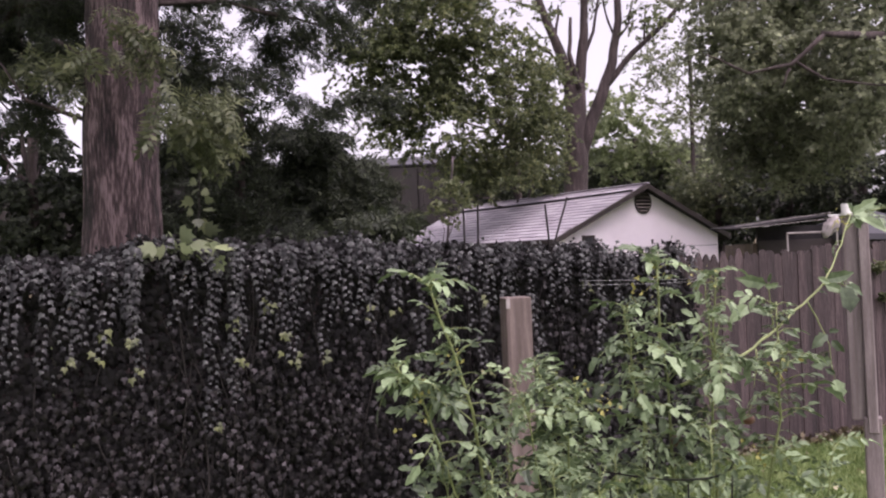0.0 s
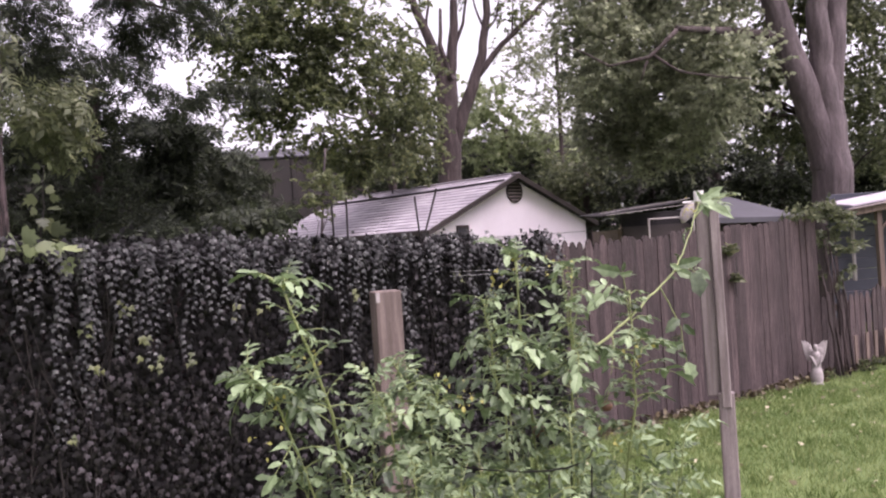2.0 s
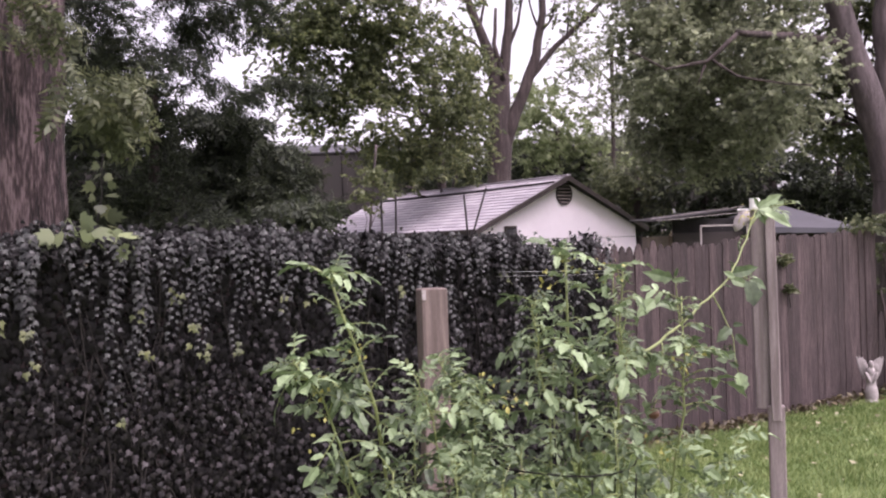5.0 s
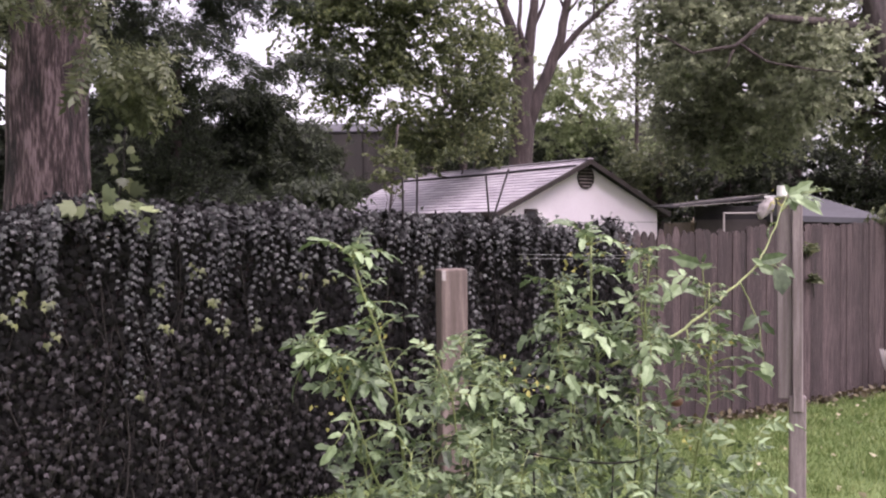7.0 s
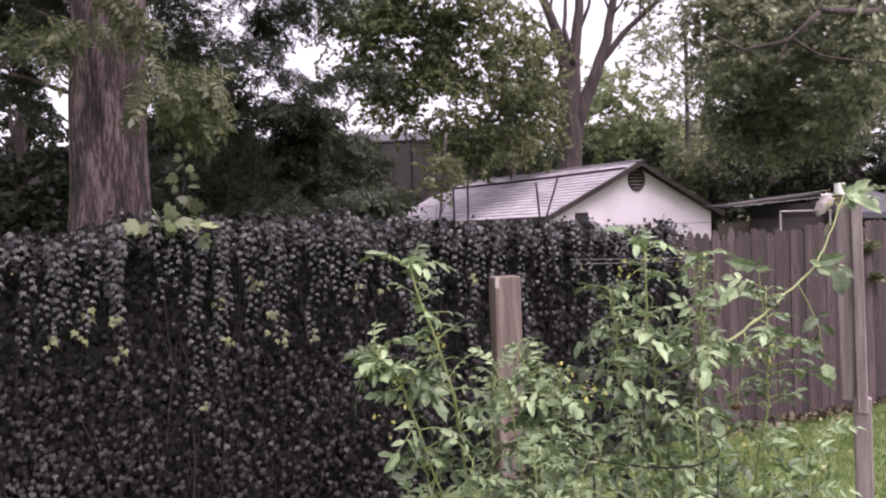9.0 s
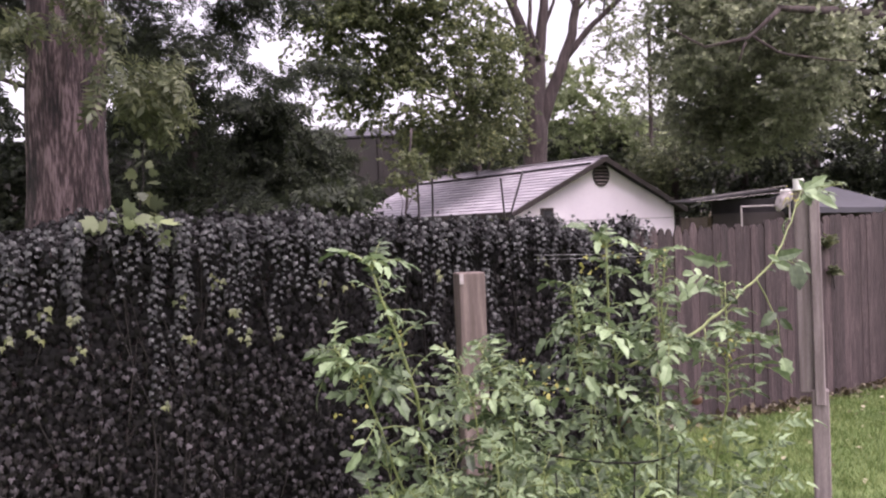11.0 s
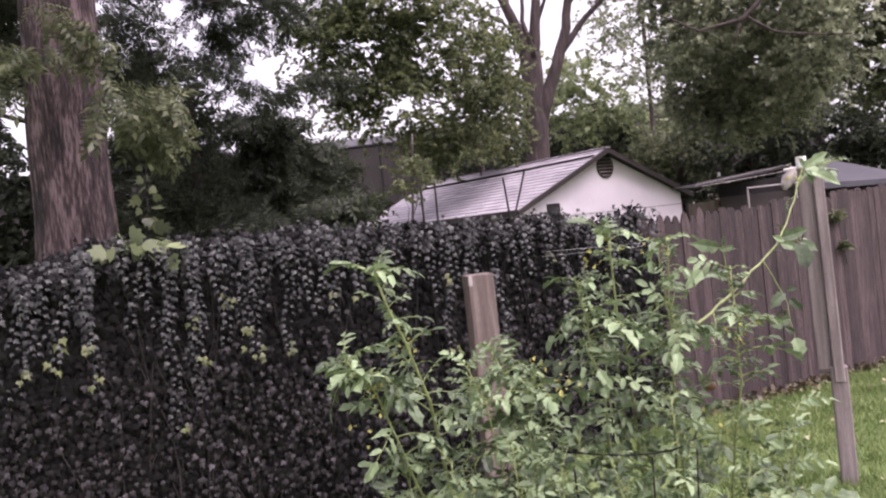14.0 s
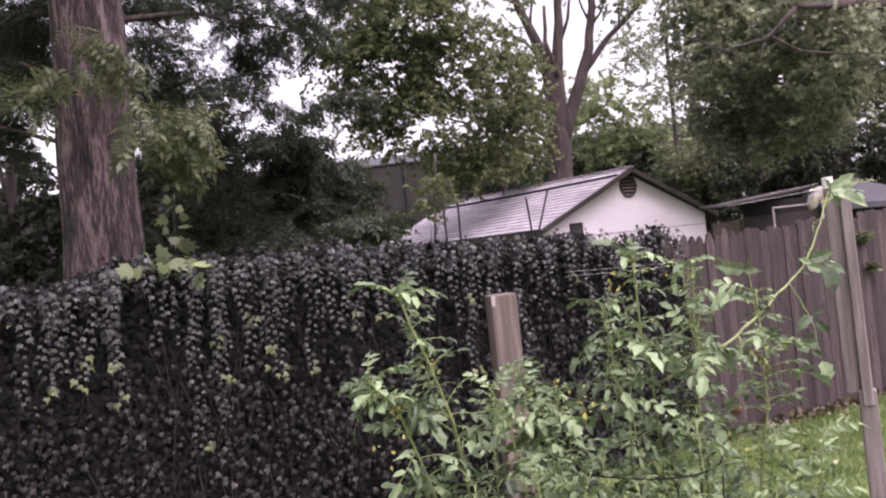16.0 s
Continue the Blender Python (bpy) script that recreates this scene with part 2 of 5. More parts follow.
def cloud(name, places, ups, sizes, material, parent=None, label="", outline="leaf", seed=0, facing=None):
    """Many leaves as one mesh: places (n,3), ups (n,3) the way each leaf's tip points, sizes (n,)."""
    rs = np.random.RandomState(seed)
    n = len(places)
    shapes = {
        "leaf": ([(0, 0, 0), (-0.32, 0.42, 0.09), (0, 0.5, 0), (0.32, 0.42, 0.09), (0, 1, -0.12)],
                 [(0, 1, 2), (0, 2, 3), (1, 4, 2), (2, 4, 3)]),
        "spray": ([(0, 0, 0), (-0.16, 0.5, 0.05), (0.16, 0.5, 0.05), (0, 1, -0.1)], [(0, 2, 3, 1)]),
        "ivy": ([(0, 0.1, 0.06), (-0.32, -0.02, 0.0), (-0.52, 0.42, -0.14), (-0.22, 0.55, -0.02), (0, 1.16, -0.2), (0.22, 0.55, -0.02), (0.52, 0.42, -0.14), (0.32, -0.02, 0.0), (0, 0.58, 0.07)],
                [(0, 8, 2, 1), (8, 3, 2), (8, 4, 3), (8, 5, 4), (8, 6, 5), (0, 7, 6, 8)]),
        "blade_wide": ([(-0.07, 0, 0), (0.07, 0, 0), (0.0, 1, 0.1)], [(0, 1, 2)]),
        "blade": ([(-0.05, 0, 0), (0.05, 0, 0), (0.0, 1, 0.1)], [(0, 1, 2)]),
    }
    pv, pf = [], []
    for k in range(4):
        for sg in (-1, 1):
            y, w = 0.16 + 0.19 * k, 0.36 - 0.05 * k
            b = len(pv)
            pv += [(0, y, 0), (sg * w * 0.5 - 0.035, y + 0.12, 0.015), (sg * w, y + 0.15, -0.10), (sg * w * 0.5 + 0.035, y + 0.02, 0.015)]
            pf.append((b, b + 1, b + 2, b + 3) if sg < 0 else (b, b + 3, b + 2, b + 1))
    b = len(pv)
    pv += [(0, 0.78, 0), (-0.08, 0.95, -0.02), (0, 1.15, -0.12), (0.08, 0.95, -0.02), (-0.008, 0, 0), (0.008, 0, 0), (0, 0.85, -0.01)]
    pf += [(b, b + 3, b + 2, b + 1), (b + 4, b + 5, b + 6)]
    shapes["pinnate"] = (pv, pf)
    shapes["maple"] = ([(0, 0, 0), (-0.34, 0.05, 0.03), (-0.5, 0.42, -0.06), (-0.27, 0.45, 0.03), (-0.34, 0.78, -0.04), (-0.12, 0.68, 0.02), (0, 1.08, -0.12),
                        (0.12, 0.68, 0.02), (0.34, 0.78, -0.04), (0.27, 0.45, 0.03), (0.5, 0.42, -0.06), (0.34, 0.05, 0.03), (0, 0.38, 0.05)],
                       [(12, (q + 1) % 12, q) for q in range(12)])
    sv, sf = shapes[outline]
    sv = np.array(sv)
    up = np.asarray(ups, float)
    up /= np.linalg.norm(up, axis=1, keepdims=True) + 1e-9
    r = rs.normal(size=(n, 3))
    if facing is not None:
        r = np.asarray(facing, float)
    side = np.cross(up, r)
    side /= np.linalg.norm(side, axis=1, keepdims=True) + 1e-9
    nor = np.cross(side, up)
    s = np.asarray(sizes, float)[:, None, None]
    co = np.asarray(places, float)[:, None, :] + s * (sv[None, :, 0:1] * side[:, None, :] + sv[None, :, 1:2] * up[:, None, :] + sv[None, :, 2:3] * nor[:, None, :])
    return raw(name, co.reshape(-1, 3), sf, len(sv), n, material, parent, label)


def raw(name, co, sf, step, n, material, parent, label):
    me = bpy.data.meshes.new(name)
    k = len(sf)
    width = [len(f) for f in sf]
    per = sum(width)
    me.vertices.add(len(co))
    me.vertices.foreach_set("co", co.astype(np.float32).ravel())
    flatf = np.concatenate([np.array(f) for f in sf])
    idx = (flatf[None, :] + step * np.arange(n)[:, None]).ravel()
    me.loops.add(len(idx))
    me.loops.foreach_set("vertex_index", idx.astype(np.int32))
    starts = np.concatenate([[0], np.cumsum(width)[:-1]])
    me.polygons.add(n * k)
    me.polygons.foreach_set("loop_start", (starts[None, :] + per * np.arange(n)[:, None]).ravel().astype(np.int32))
    me.update(calc_edges=True)
    me.validate()
    me.materials.append(material)
    ob = new(name, me)
    if parent is not None:
        ob.parent = parent
    if label:
        ob["label"] = label
    return ob


def crown(lobes, count, size, twig, seed, droop=0.4, shell=0.5):
    """Leaf places, ways and sizes, set along short leafy twigs inside ellipsoid lobes (x, y, z, rx, ry, rz)."""
    rs = np.random.RandomState(seed)
    lobes = np.array(lobes, float)
    vol = (lobes[:, 3] * lobes[:, 4] * lobes[:, 5]) ** 0.7
    per = 16
    boughs = max(1, count // (per * 6))
    which = rs.choice(len(lobes), boughs, p=vol / vol.sum())
    d = rs.normal(size=(boughs, 3))
    d /= np.linalg.norm(d, axis=1, keepdims=True)
    rad = shell + (1.12 - shell) * rs.random_sample(boughs)
    cen = lobes[which, :3] + d * rad[:, None] * lobes[which, 3:]
    out = d * np.array([1, 1, 0.45]) + rs.normal(size=(boughs, 3)) * 0.35
    out /= np.linalg.norm(out, axis=1, keepdims=True)
    # six twigs to a bough, sixteen leaves to a twig
    nt = boughs * 6
    tc = np.repeat(cen, 6, axis=0) + rs.normal(size=(nt, 3)) * twig * np.array([0.75, 0.75, 0.38])
    td = np.repeat(out, 6, axis=0) + rs.normal(size=(nt, 3)) * 0.55
    td /= np.linalg.norm(td, axis=1, keepdims=True)
    ln = twig * rs.uniform(0.8, 1.7, nt)
    t = np.tile(np.linspace(-0.5, 0.5, per), nt) + rs.normal(0, 0.03, nt * per)
    c, w, l = np.repeat(tc, per, axis=0), np.repeat(td, per, axis=0), np.repeat(ln, per)
    pos = c + w * (t * l)[:, None]
    pos[:, 2] -= droop * 0.25 * l * (t + 0.5) ** 2
    side = np.cross(w, np.array([0, 0, 1.0]) + rs.normal(size=(nt * per, 3)) * 0.3)
    sign = np.where(np.arange(nt * per) % 2, 1.0, -1.0)
    ups = side * sign[:, None] * 0.8 + w * 0.5 + rs.normal(size=(nt * per, 3)) * 0.35 - np.array([0, 0, droop])
    return pos, ups, size * (0.6 + 0.65 * rs.random_sample(nt * per))


def along(s, z=0.0, off=0.0):
    """A place on the fence's line: s metres along it, off metres towards the lawn."""
    return Vector((2.07 + 0.8626 * s + 0.506 * off, 7.44 + 0.506 * s - 0.8626 * off, z))


FENCE_TURN = math.degrees(math.atan2(0.506, 0.8626))

# ---- ground ----
def build_ground():
    xs = np.concatenate([[-600, -200, -80, -40], np.linspace(-20, 24, 89), [40, 80, 200, 600]])
    ys = np.concatenate([[-600, -200, -80, -30], np.linspace(-10, 40, 101), [60, 90, 200, 600]])
    vs = [(x, y, (0.03 * noise.noise((x * 0.5, y * 0.5, 0)) + 0.012 * noise.noise((x * 2.5, y * 2.5, 3)) - 0.012) if abs(x) < 20 and -8 < y < 38 else -0.02) for y in ys for x in xs]
    w = len(xs)
    fs = [(j * w + i, j * w + i + 1, (j + 1) * w + i + 1, (j + 1) * w + i) for j in range(len(ys) - 1) for i in range(w - 1)]
    tagged(mesh_ob("ground", vs, fs, M_GROUND, smooth=True), "mown back-garden lawn over dark soil", "lawn", kind="structure")


build_ground()


def build_grass():
    """Mown blades, thickest on the open lawn and thinning out behind the watcher."""
    rs = np.random.RandomState(11)
    n1, n2 = 95000, 95000
    s = np.concatenate([rs.uniform(-1.6, 5.8, n1), rs.uniform(-7.6, 9.0, n2)])
    off = np.concatenate([0.10 + 5.6 * rs.random_sample(n1) ** 1.25, 0.10 + 9.4 * rs.random_sample(n2) ** 1.2])
    n = n1 + n2
    x = 2.07 + 0.8626 * s + 0.506 * off + rs.normal(0, 0.12, n) * (off > 1.0)
    y = 7.44 + 0.506 * s - 0.8626 * off + rs.normal(0, 0.12, n) * (off > 1.0)
    z = np.array([0.03 * noise.noise((a * 0.5, b * 0.5, 0)) + 0.012 * noise.noise((a * 2.5, b * 2.5, 3)) - 0.016 for a, b in zip(x, y)])
    tuft = np.array([noise.noise((a * 3.2, b * 3.2, 7)) for a, b in zip(x, y)])
    ups = np.stack([rs.normal(0, 0.5, n), rs.normal(0, 0.5, n), np.ones(n)], 1)
    tall = (0.035 + 0.03 * rs.random_sample(n)) * (1 + 0.45 * tuft)
    tagged(cloud("grass", np.stack([x, y, z], 1), ups, tall * 1.25, M_GRASS, outline="blade_wide", seed=5), "short bright green mown grass blades", "grass", kind="stuff")
    m = 700
    leaf = rs.choice(n1, m, replace=False)
    tagged(cloud("fallen_leaves", np.stack([x, y, z + 0.045], 1)[leaf], rs.normal(size=(m, 3)) * np.array([1, 1, 0.25]), 0.022 + 0.05 * rs.random_sample(m) ** 2, M_LEAF_PALE, seed=6), "small pale fallen leaves on the lawn", "leaves", kind="stuff")
    # dark scraps and weeds along the fence's foot
    k = 1500
    s = rs.uniform(-0.4, 5.5, k)
    o = np.abs(rs.normal(0, 0.09, k)) + 0.03
    p = np.stack([2.07 + 0.8626 * s + 0.506 * o, 7.44 + 0.506 * s - 0.8626 * o, 0.005 + 0.05 * rs.random_sample(k) ** 2], 1)
    tagged(cloud("foot_litter", p, rs.normal(size=(k, 3)) * np.array([1, 1, 0.7]) + np.array([0, 0, 0.3]), rs.uniform(0.03, 0.085, k), M_LITTER, seed=9), "brown leaf litter along the fence foot", "leaf litter", kind="stuff")


build_grass()


# ---- the wooden fence and the ivy on it ----
def picket_mesh(name, w, h, t, peak):
    """A board with a pointed or clipped top."""
    a = w * (0.16 if peak else 0.3)
    prof = [(-w / 2, 0), (w / 2, 0), (w / 2, h - 0.095), (a * 1.5, h - 0.022), (0, h), (-a * 1.5, h - 0.022), (-w / 2, h - 0.095)]
    if not peak:
        prof = [(-w / 2, 0), (w / 2, 0), (w / 2, h - 0.03), (w / 2 - 0.03, h), (-w / 2 + 0.03, h), (-w / 2, h - 0.03)]
    n = len(prof)
    vs = [(x, -t / 2, z) for x, z in prof] + [(x, t / 2, z) for x, z in prof]
    fs = [tuple(range(n)), tuple(range(2 * n - 1, n - 1, -1))] + [(i + n, (i + 1) % n + n, (i + 1) % n, i) for i in range(n)]
    me = bpy.data.meshes.new(name)
    me.from_pydata(vs, [], fs)
    me.materials.append(M_PICKET)
    return me


def build_fence():
    f = thing("wooden_fence", along(0), "tall weathered brown picket fence along the lawn", "fence", turn=FENCE_TURN)
    rnd = random.Random(4)
    pointed = [picket_mesh("picket", 0.099, 1.85 + d, 0.019, True) for d in (0, 0.015, -0.015)]
    clipped = [picket_mesh("picket", 0.101, 1.83 + d, 0.019, False) for d in (0, 0.02, -0.02)]
    s = -7.6
    while s < 3.42:
        me = rnd.choice(pointed if s < 0.2 else clipped)
        ob = new("picket", me)
        ob.parent = f
        rise = 0.075 * max(0.0, min(1.0, s / 3.4)) if s > 0 else 0.0
        ob.matrix_basis = pose(s, rnd.uniform(-0.006, 0.006), -0.015 + rnd.uniform(-0.03, 0.02), 0, rnd.uniform(-0.25, 0.25), rnd.uniform(-1.5, 1.5)) @ Matrix.Diagonal((1, 1, 1 + rise / 1.83, 1))
        s += 0.0985 if s < 0.2 else 0.1005
    for z in (0.35, 1.0, 1.55):
        part("rail", box((11.0, 0.038, 0.085), (-2.1, 0.045, z), 0.005), M_PICKET, f)
    for k in range(6):
        part("post", box((0.09, 0.09, 1.78), (-7.4 + 2.15 * k, 0.11, 0.88), 0.006), M_PICKET, f)
    # real post, made broader so its dark wood fills the shaded gap
    part("end_post", box((0.22, 0.10, 1.93), (3.555, 0.02, 0.955), 0.008), M_PICKET, f, "taller dark end post, widened to stand in for the shaded gap beside it")


build_fence()


def ivy_top(s):
    base = 2.03 + 0.05 * math.sin(1.1 * s + 0.4) - 0.02
    if s < -5.0:
        base -= 0.06 * min(1.0, (-5.0 - s))
    if s > -1.6:
        base -= 0.09 * min(1.0, (s + 1.6) / 0.4) - 0.05 * math.exp(-((s + 0.82) / 0.2) ** 2)
    if s > -0.66:
        base -= 0.13 * min(1.0, (s + 0.66) / 0.06)
    return base + 0.05 * noise.noise((s * 2.3, 0, 0)) + 0.03 * noise.noise((s * 7, 0, 5))


def build_ivy():
    rs = np.random.RandomState(21)
    P, U, F, S = [], [], [], []
    PN, UN, FN_, SN = [], [], [], []
    out = np.array([0.506, -0.8626, 0.0])
    lon = np.array([0.8626, 0.506, 0.0])

    PH, UH, FH, SH = [], [], [], []
    PL, UL, FL, SL = [], [], [], []

    def put(s, z, off, tip, face, size, new_leaf=False, hang=False, scale_leaf=False):
        p = along(s, z, off)
        tgt = (PN, UN, FN_, SN) if new_leaf else (PL, UL, FL, SL) if scale_leaf else (PH, UH, FH, SH) if hang else (P, U, F, S)
        tgt[0].append(p[:])
        tgt[1].append(lon * tip[0] + out * tip[1] + np.array([0, 0, tip[2]]))
        tgt[2].append(lon * face[0] + out * face[1] + np.array([0, 0, face[2]]))
        tgt[3].append(size)

    def edge(z):
        """Where the ivy ends on the bare boards."""
        return -0.50 + 0.10 * noise.noise((z * 2.5, 4, 0)) - 0.16 * max(0.0, min(1.0, (z - 1.4) / 0.3))
    def tip_line(s):
        """How far down the hanging strands reach; below it the leaves lie like scales."""
        return 1.33 + 0.16 * noise.noise((s * 1.7, 9, 0)) + 0.10 * noise.noise((s * 5.0, 3, 0))
    # close layer on the boards, its leaf colour darkened for the inner shade
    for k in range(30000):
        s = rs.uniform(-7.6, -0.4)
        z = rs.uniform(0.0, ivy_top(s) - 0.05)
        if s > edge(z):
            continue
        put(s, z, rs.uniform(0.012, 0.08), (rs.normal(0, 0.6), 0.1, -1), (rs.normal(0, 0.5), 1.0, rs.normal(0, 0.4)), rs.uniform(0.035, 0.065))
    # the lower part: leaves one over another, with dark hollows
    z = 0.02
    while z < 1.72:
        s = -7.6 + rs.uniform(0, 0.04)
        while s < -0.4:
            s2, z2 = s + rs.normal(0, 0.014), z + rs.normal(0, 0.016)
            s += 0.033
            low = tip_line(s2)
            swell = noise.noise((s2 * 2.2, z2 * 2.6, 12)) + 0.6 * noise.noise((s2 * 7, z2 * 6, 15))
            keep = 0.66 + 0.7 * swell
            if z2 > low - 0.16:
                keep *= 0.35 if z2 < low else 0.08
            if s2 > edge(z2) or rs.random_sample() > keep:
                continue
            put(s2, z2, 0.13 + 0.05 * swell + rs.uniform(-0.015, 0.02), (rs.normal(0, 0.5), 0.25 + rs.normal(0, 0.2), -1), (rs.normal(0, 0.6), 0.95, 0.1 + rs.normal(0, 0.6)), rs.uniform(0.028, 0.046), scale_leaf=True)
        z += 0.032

    def strand(s, z0, ln, off, fresh, k):
        """A hanging shoot with its leaves set alternately."""
        ph, sway, n = rs.uniform(0, 6), rs.uniform(0.014, 0.034), max(4, int(ln / 0.0225))
        for i in range(n):
            t = i / (n - 1)
            side = 1 if i % 2 else -1
            s2 = s + sway * math.sin(ph + ln * t * 11) + side * rs.uniform(0.006, 0.028)
            z = z0 - ln * t + rs.normal(0, 0.006)
            if z < 0.03 or s2 > edge(z):
                continue
            young = fresh and t > 1 - 0.05 / ln
            put(s2, z, off * (1 - 0.22 * t) + 0.012 * math.sin(7 * t + k), (side * rs.uniform(0.4, 1.1), 0.4, -1 + rs.normal(0, 0.25)),
                (side * rs.uniform(-0.1, 0.6), 0.7, 0.95 + rs.normal(0, 0.4)), rs.uniform(0.029, 0.048) * (1.4 if young else 1.06 - 0.25 * t), young, not young)

    # strands in narrow bundles with dark gaps between them
    sb, k = -7.5, 0
    while sb < -0.62:
        k += 1
        z0 = ivy_top(min(sb, -0.5)) - 0.05
        ln = max(0.25, z0 - tip_line(sb)) * rs.uniform(0.7, 1.15)
        for m in range(rs.choice((1, 1, 2, 2))):
            strand(sb + rs.normal(0, 0.020), z0 + rs.uniform(-0.04, 0.06), ln * rs.uniform(0.7, 1.0), rs.uniform(0.26, 0.33), rs.random_sample() < 0.16, k)
        if rs.random_sample() < 0.15:
            strand(sb + rs.normal(0, 0.03), z0 - rs.uniform(0.3, 0.6), rs.uniform(0.5, 0.95), 0.25, rs.random_sample() < 0.3, k)
        sb += rs.uniform(0.115, 0.20)
    # the longest shoots end in pale young leaves
    for s, z in ((-5.15, 1.46), (-5.50, 1.37), (-5.35, 1.38), (-5.13, 1.25), (-4.51, 1.26), (-4.32, 1.64), (-4.22, 1.43), (-4.16, 1.27), (-3.94, 1.25), (-3.63, 1.54), (-4.70, 0.86), (-2.74, 1.56)):
        z0 = ivy_top(s) - 0.05
        strand(s, z0, z0 - z, 0.30, False, k)
        for i in range(rs.randint(3, 7)):
            put(s + rs.normal(0, 0.022), z + rs.normal(0.01, 0.026), 0.27 + rs.normal(0, 0.012), (rs.normal(0, 0.8), 0.4, -0.8), (rs.normal(0, 0.4), 1, 0.6), rs.uniform(0.030, 0.050), True)
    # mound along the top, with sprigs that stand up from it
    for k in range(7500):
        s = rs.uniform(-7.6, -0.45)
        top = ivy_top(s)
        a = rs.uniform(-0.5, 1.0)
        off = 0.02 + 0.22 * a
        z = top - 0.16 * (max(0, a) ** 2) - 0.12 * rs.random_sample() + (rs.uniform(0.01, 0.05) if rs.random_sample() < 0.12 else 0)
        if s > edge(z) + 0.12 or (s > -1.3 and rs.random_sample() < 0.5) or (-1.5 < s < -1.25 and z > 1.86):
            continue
        # most mound leaves take the shaded copy of the leaf colour too
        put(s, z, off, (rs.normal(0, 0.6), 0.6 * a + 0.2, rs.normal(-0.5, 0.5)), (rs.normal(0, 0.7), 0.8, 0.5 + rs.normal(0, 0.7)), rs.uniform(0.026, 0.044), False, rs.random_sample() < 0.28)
    root = thing("ivy", along(-4.0), "dense dark green ivy hanging over the wooden fence", "ivy", kind="stuff")
    place = root.matrix_basis.inverted()
    for name, (p, u, f, sz), m, lb, sd in (("foliage", (P, U, F, S), M_IVY_SHADED, "", 1), ("hanging_strands", (PH, UH, FH, SH), M_IVY_STRAND, "glossy hanging ivy leaves", 3), ("lower_leaves", (PL, UL, FL, SL), M_IVY_SCALE, "brownish ivy leaves overlapping close to the fence", 4), ("young_leaves", (PN, UN, FN_, SN), M_IVY_NEW, "fresh yellow-green ivy leaves", 2)):
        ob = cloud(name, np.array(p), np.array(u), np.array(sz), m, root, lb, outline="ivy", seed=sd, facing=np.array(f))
        ob.matrix_parent_inverse = place
    # woody stems
    rnd = random.Random(8)
    vs, fs = [], []
    for k in range(60):
        s = rnd.uniform(-7.4, -0.6)
        top = ivy_top(s) - 0.1
        pts = [along(s + 0.10 * math.sin(i * 0.9 + k) + rnd.uniform(-0.03, 0.03), top * i / 7, 0.04 + rnd.uniform(0, 0.05)) for i in range(8)]
        v, f = tube(pts, [0.008 - 0.0007 * i for i in range(8)], 5)
        fs += [tuple(a + len(vs) for a in q) for q in f]
        vs += v
    st = mesh_ob("stems", vs, fs, M_VINE, root, "woody brown ivy stems", smooth=True)
    st.matrix_parent_inverse = place


build_ivy()


# ---- iron rods and wires at the fence ----
def build_rods():
    spots = [(-2.811, 2.235, -2.80, 0.13), (-2.683, 2.264, -2.74, 0.12), (-2.081, 2.261, -1.89, 0.12), (-1.882, 2.318, -2.78, 0.14)]
    for s1, top, s0, off in spots:
        t = thing("iron_rod", along(s0, 0, off), "thin dark iron rod leaning at the ivy fence", "rod", "rods at the fence")
        ob = tube_ob("rod", [along(s0, -0.05, off), along(s0 + (s1 - s0) * 1.3 / top, 1.3, off), along(s1, top, off)], [0.0085, 0.008, 0.0075], M_IRON, t, sides=6)
        ob.matrix_parent_inverse = t.matrix_basis.inverted()
    for k, (z0, z1) in enumerate(((1.66, 1.62), (1.625, 1.595))):
        t = thing("fence_wire", along(-1.95, z0, 0.34), "thin galvanised wire strung before the ivy", "wire", "fence wires")
        ob = tube_ob("strand", [along(-1.95, z0, 0.34), along(-1.1, (z0 + z1) / 2 - 0.012, 0.32), along(-0.75, z1, 0.30), along(-0.45, z1 + 0.01, 0.03)], 0.0016, M_WIRE, t, sides=5)
        ob.matrix_parent_inverse = t.matrix_basis.inverted()


build_rods()


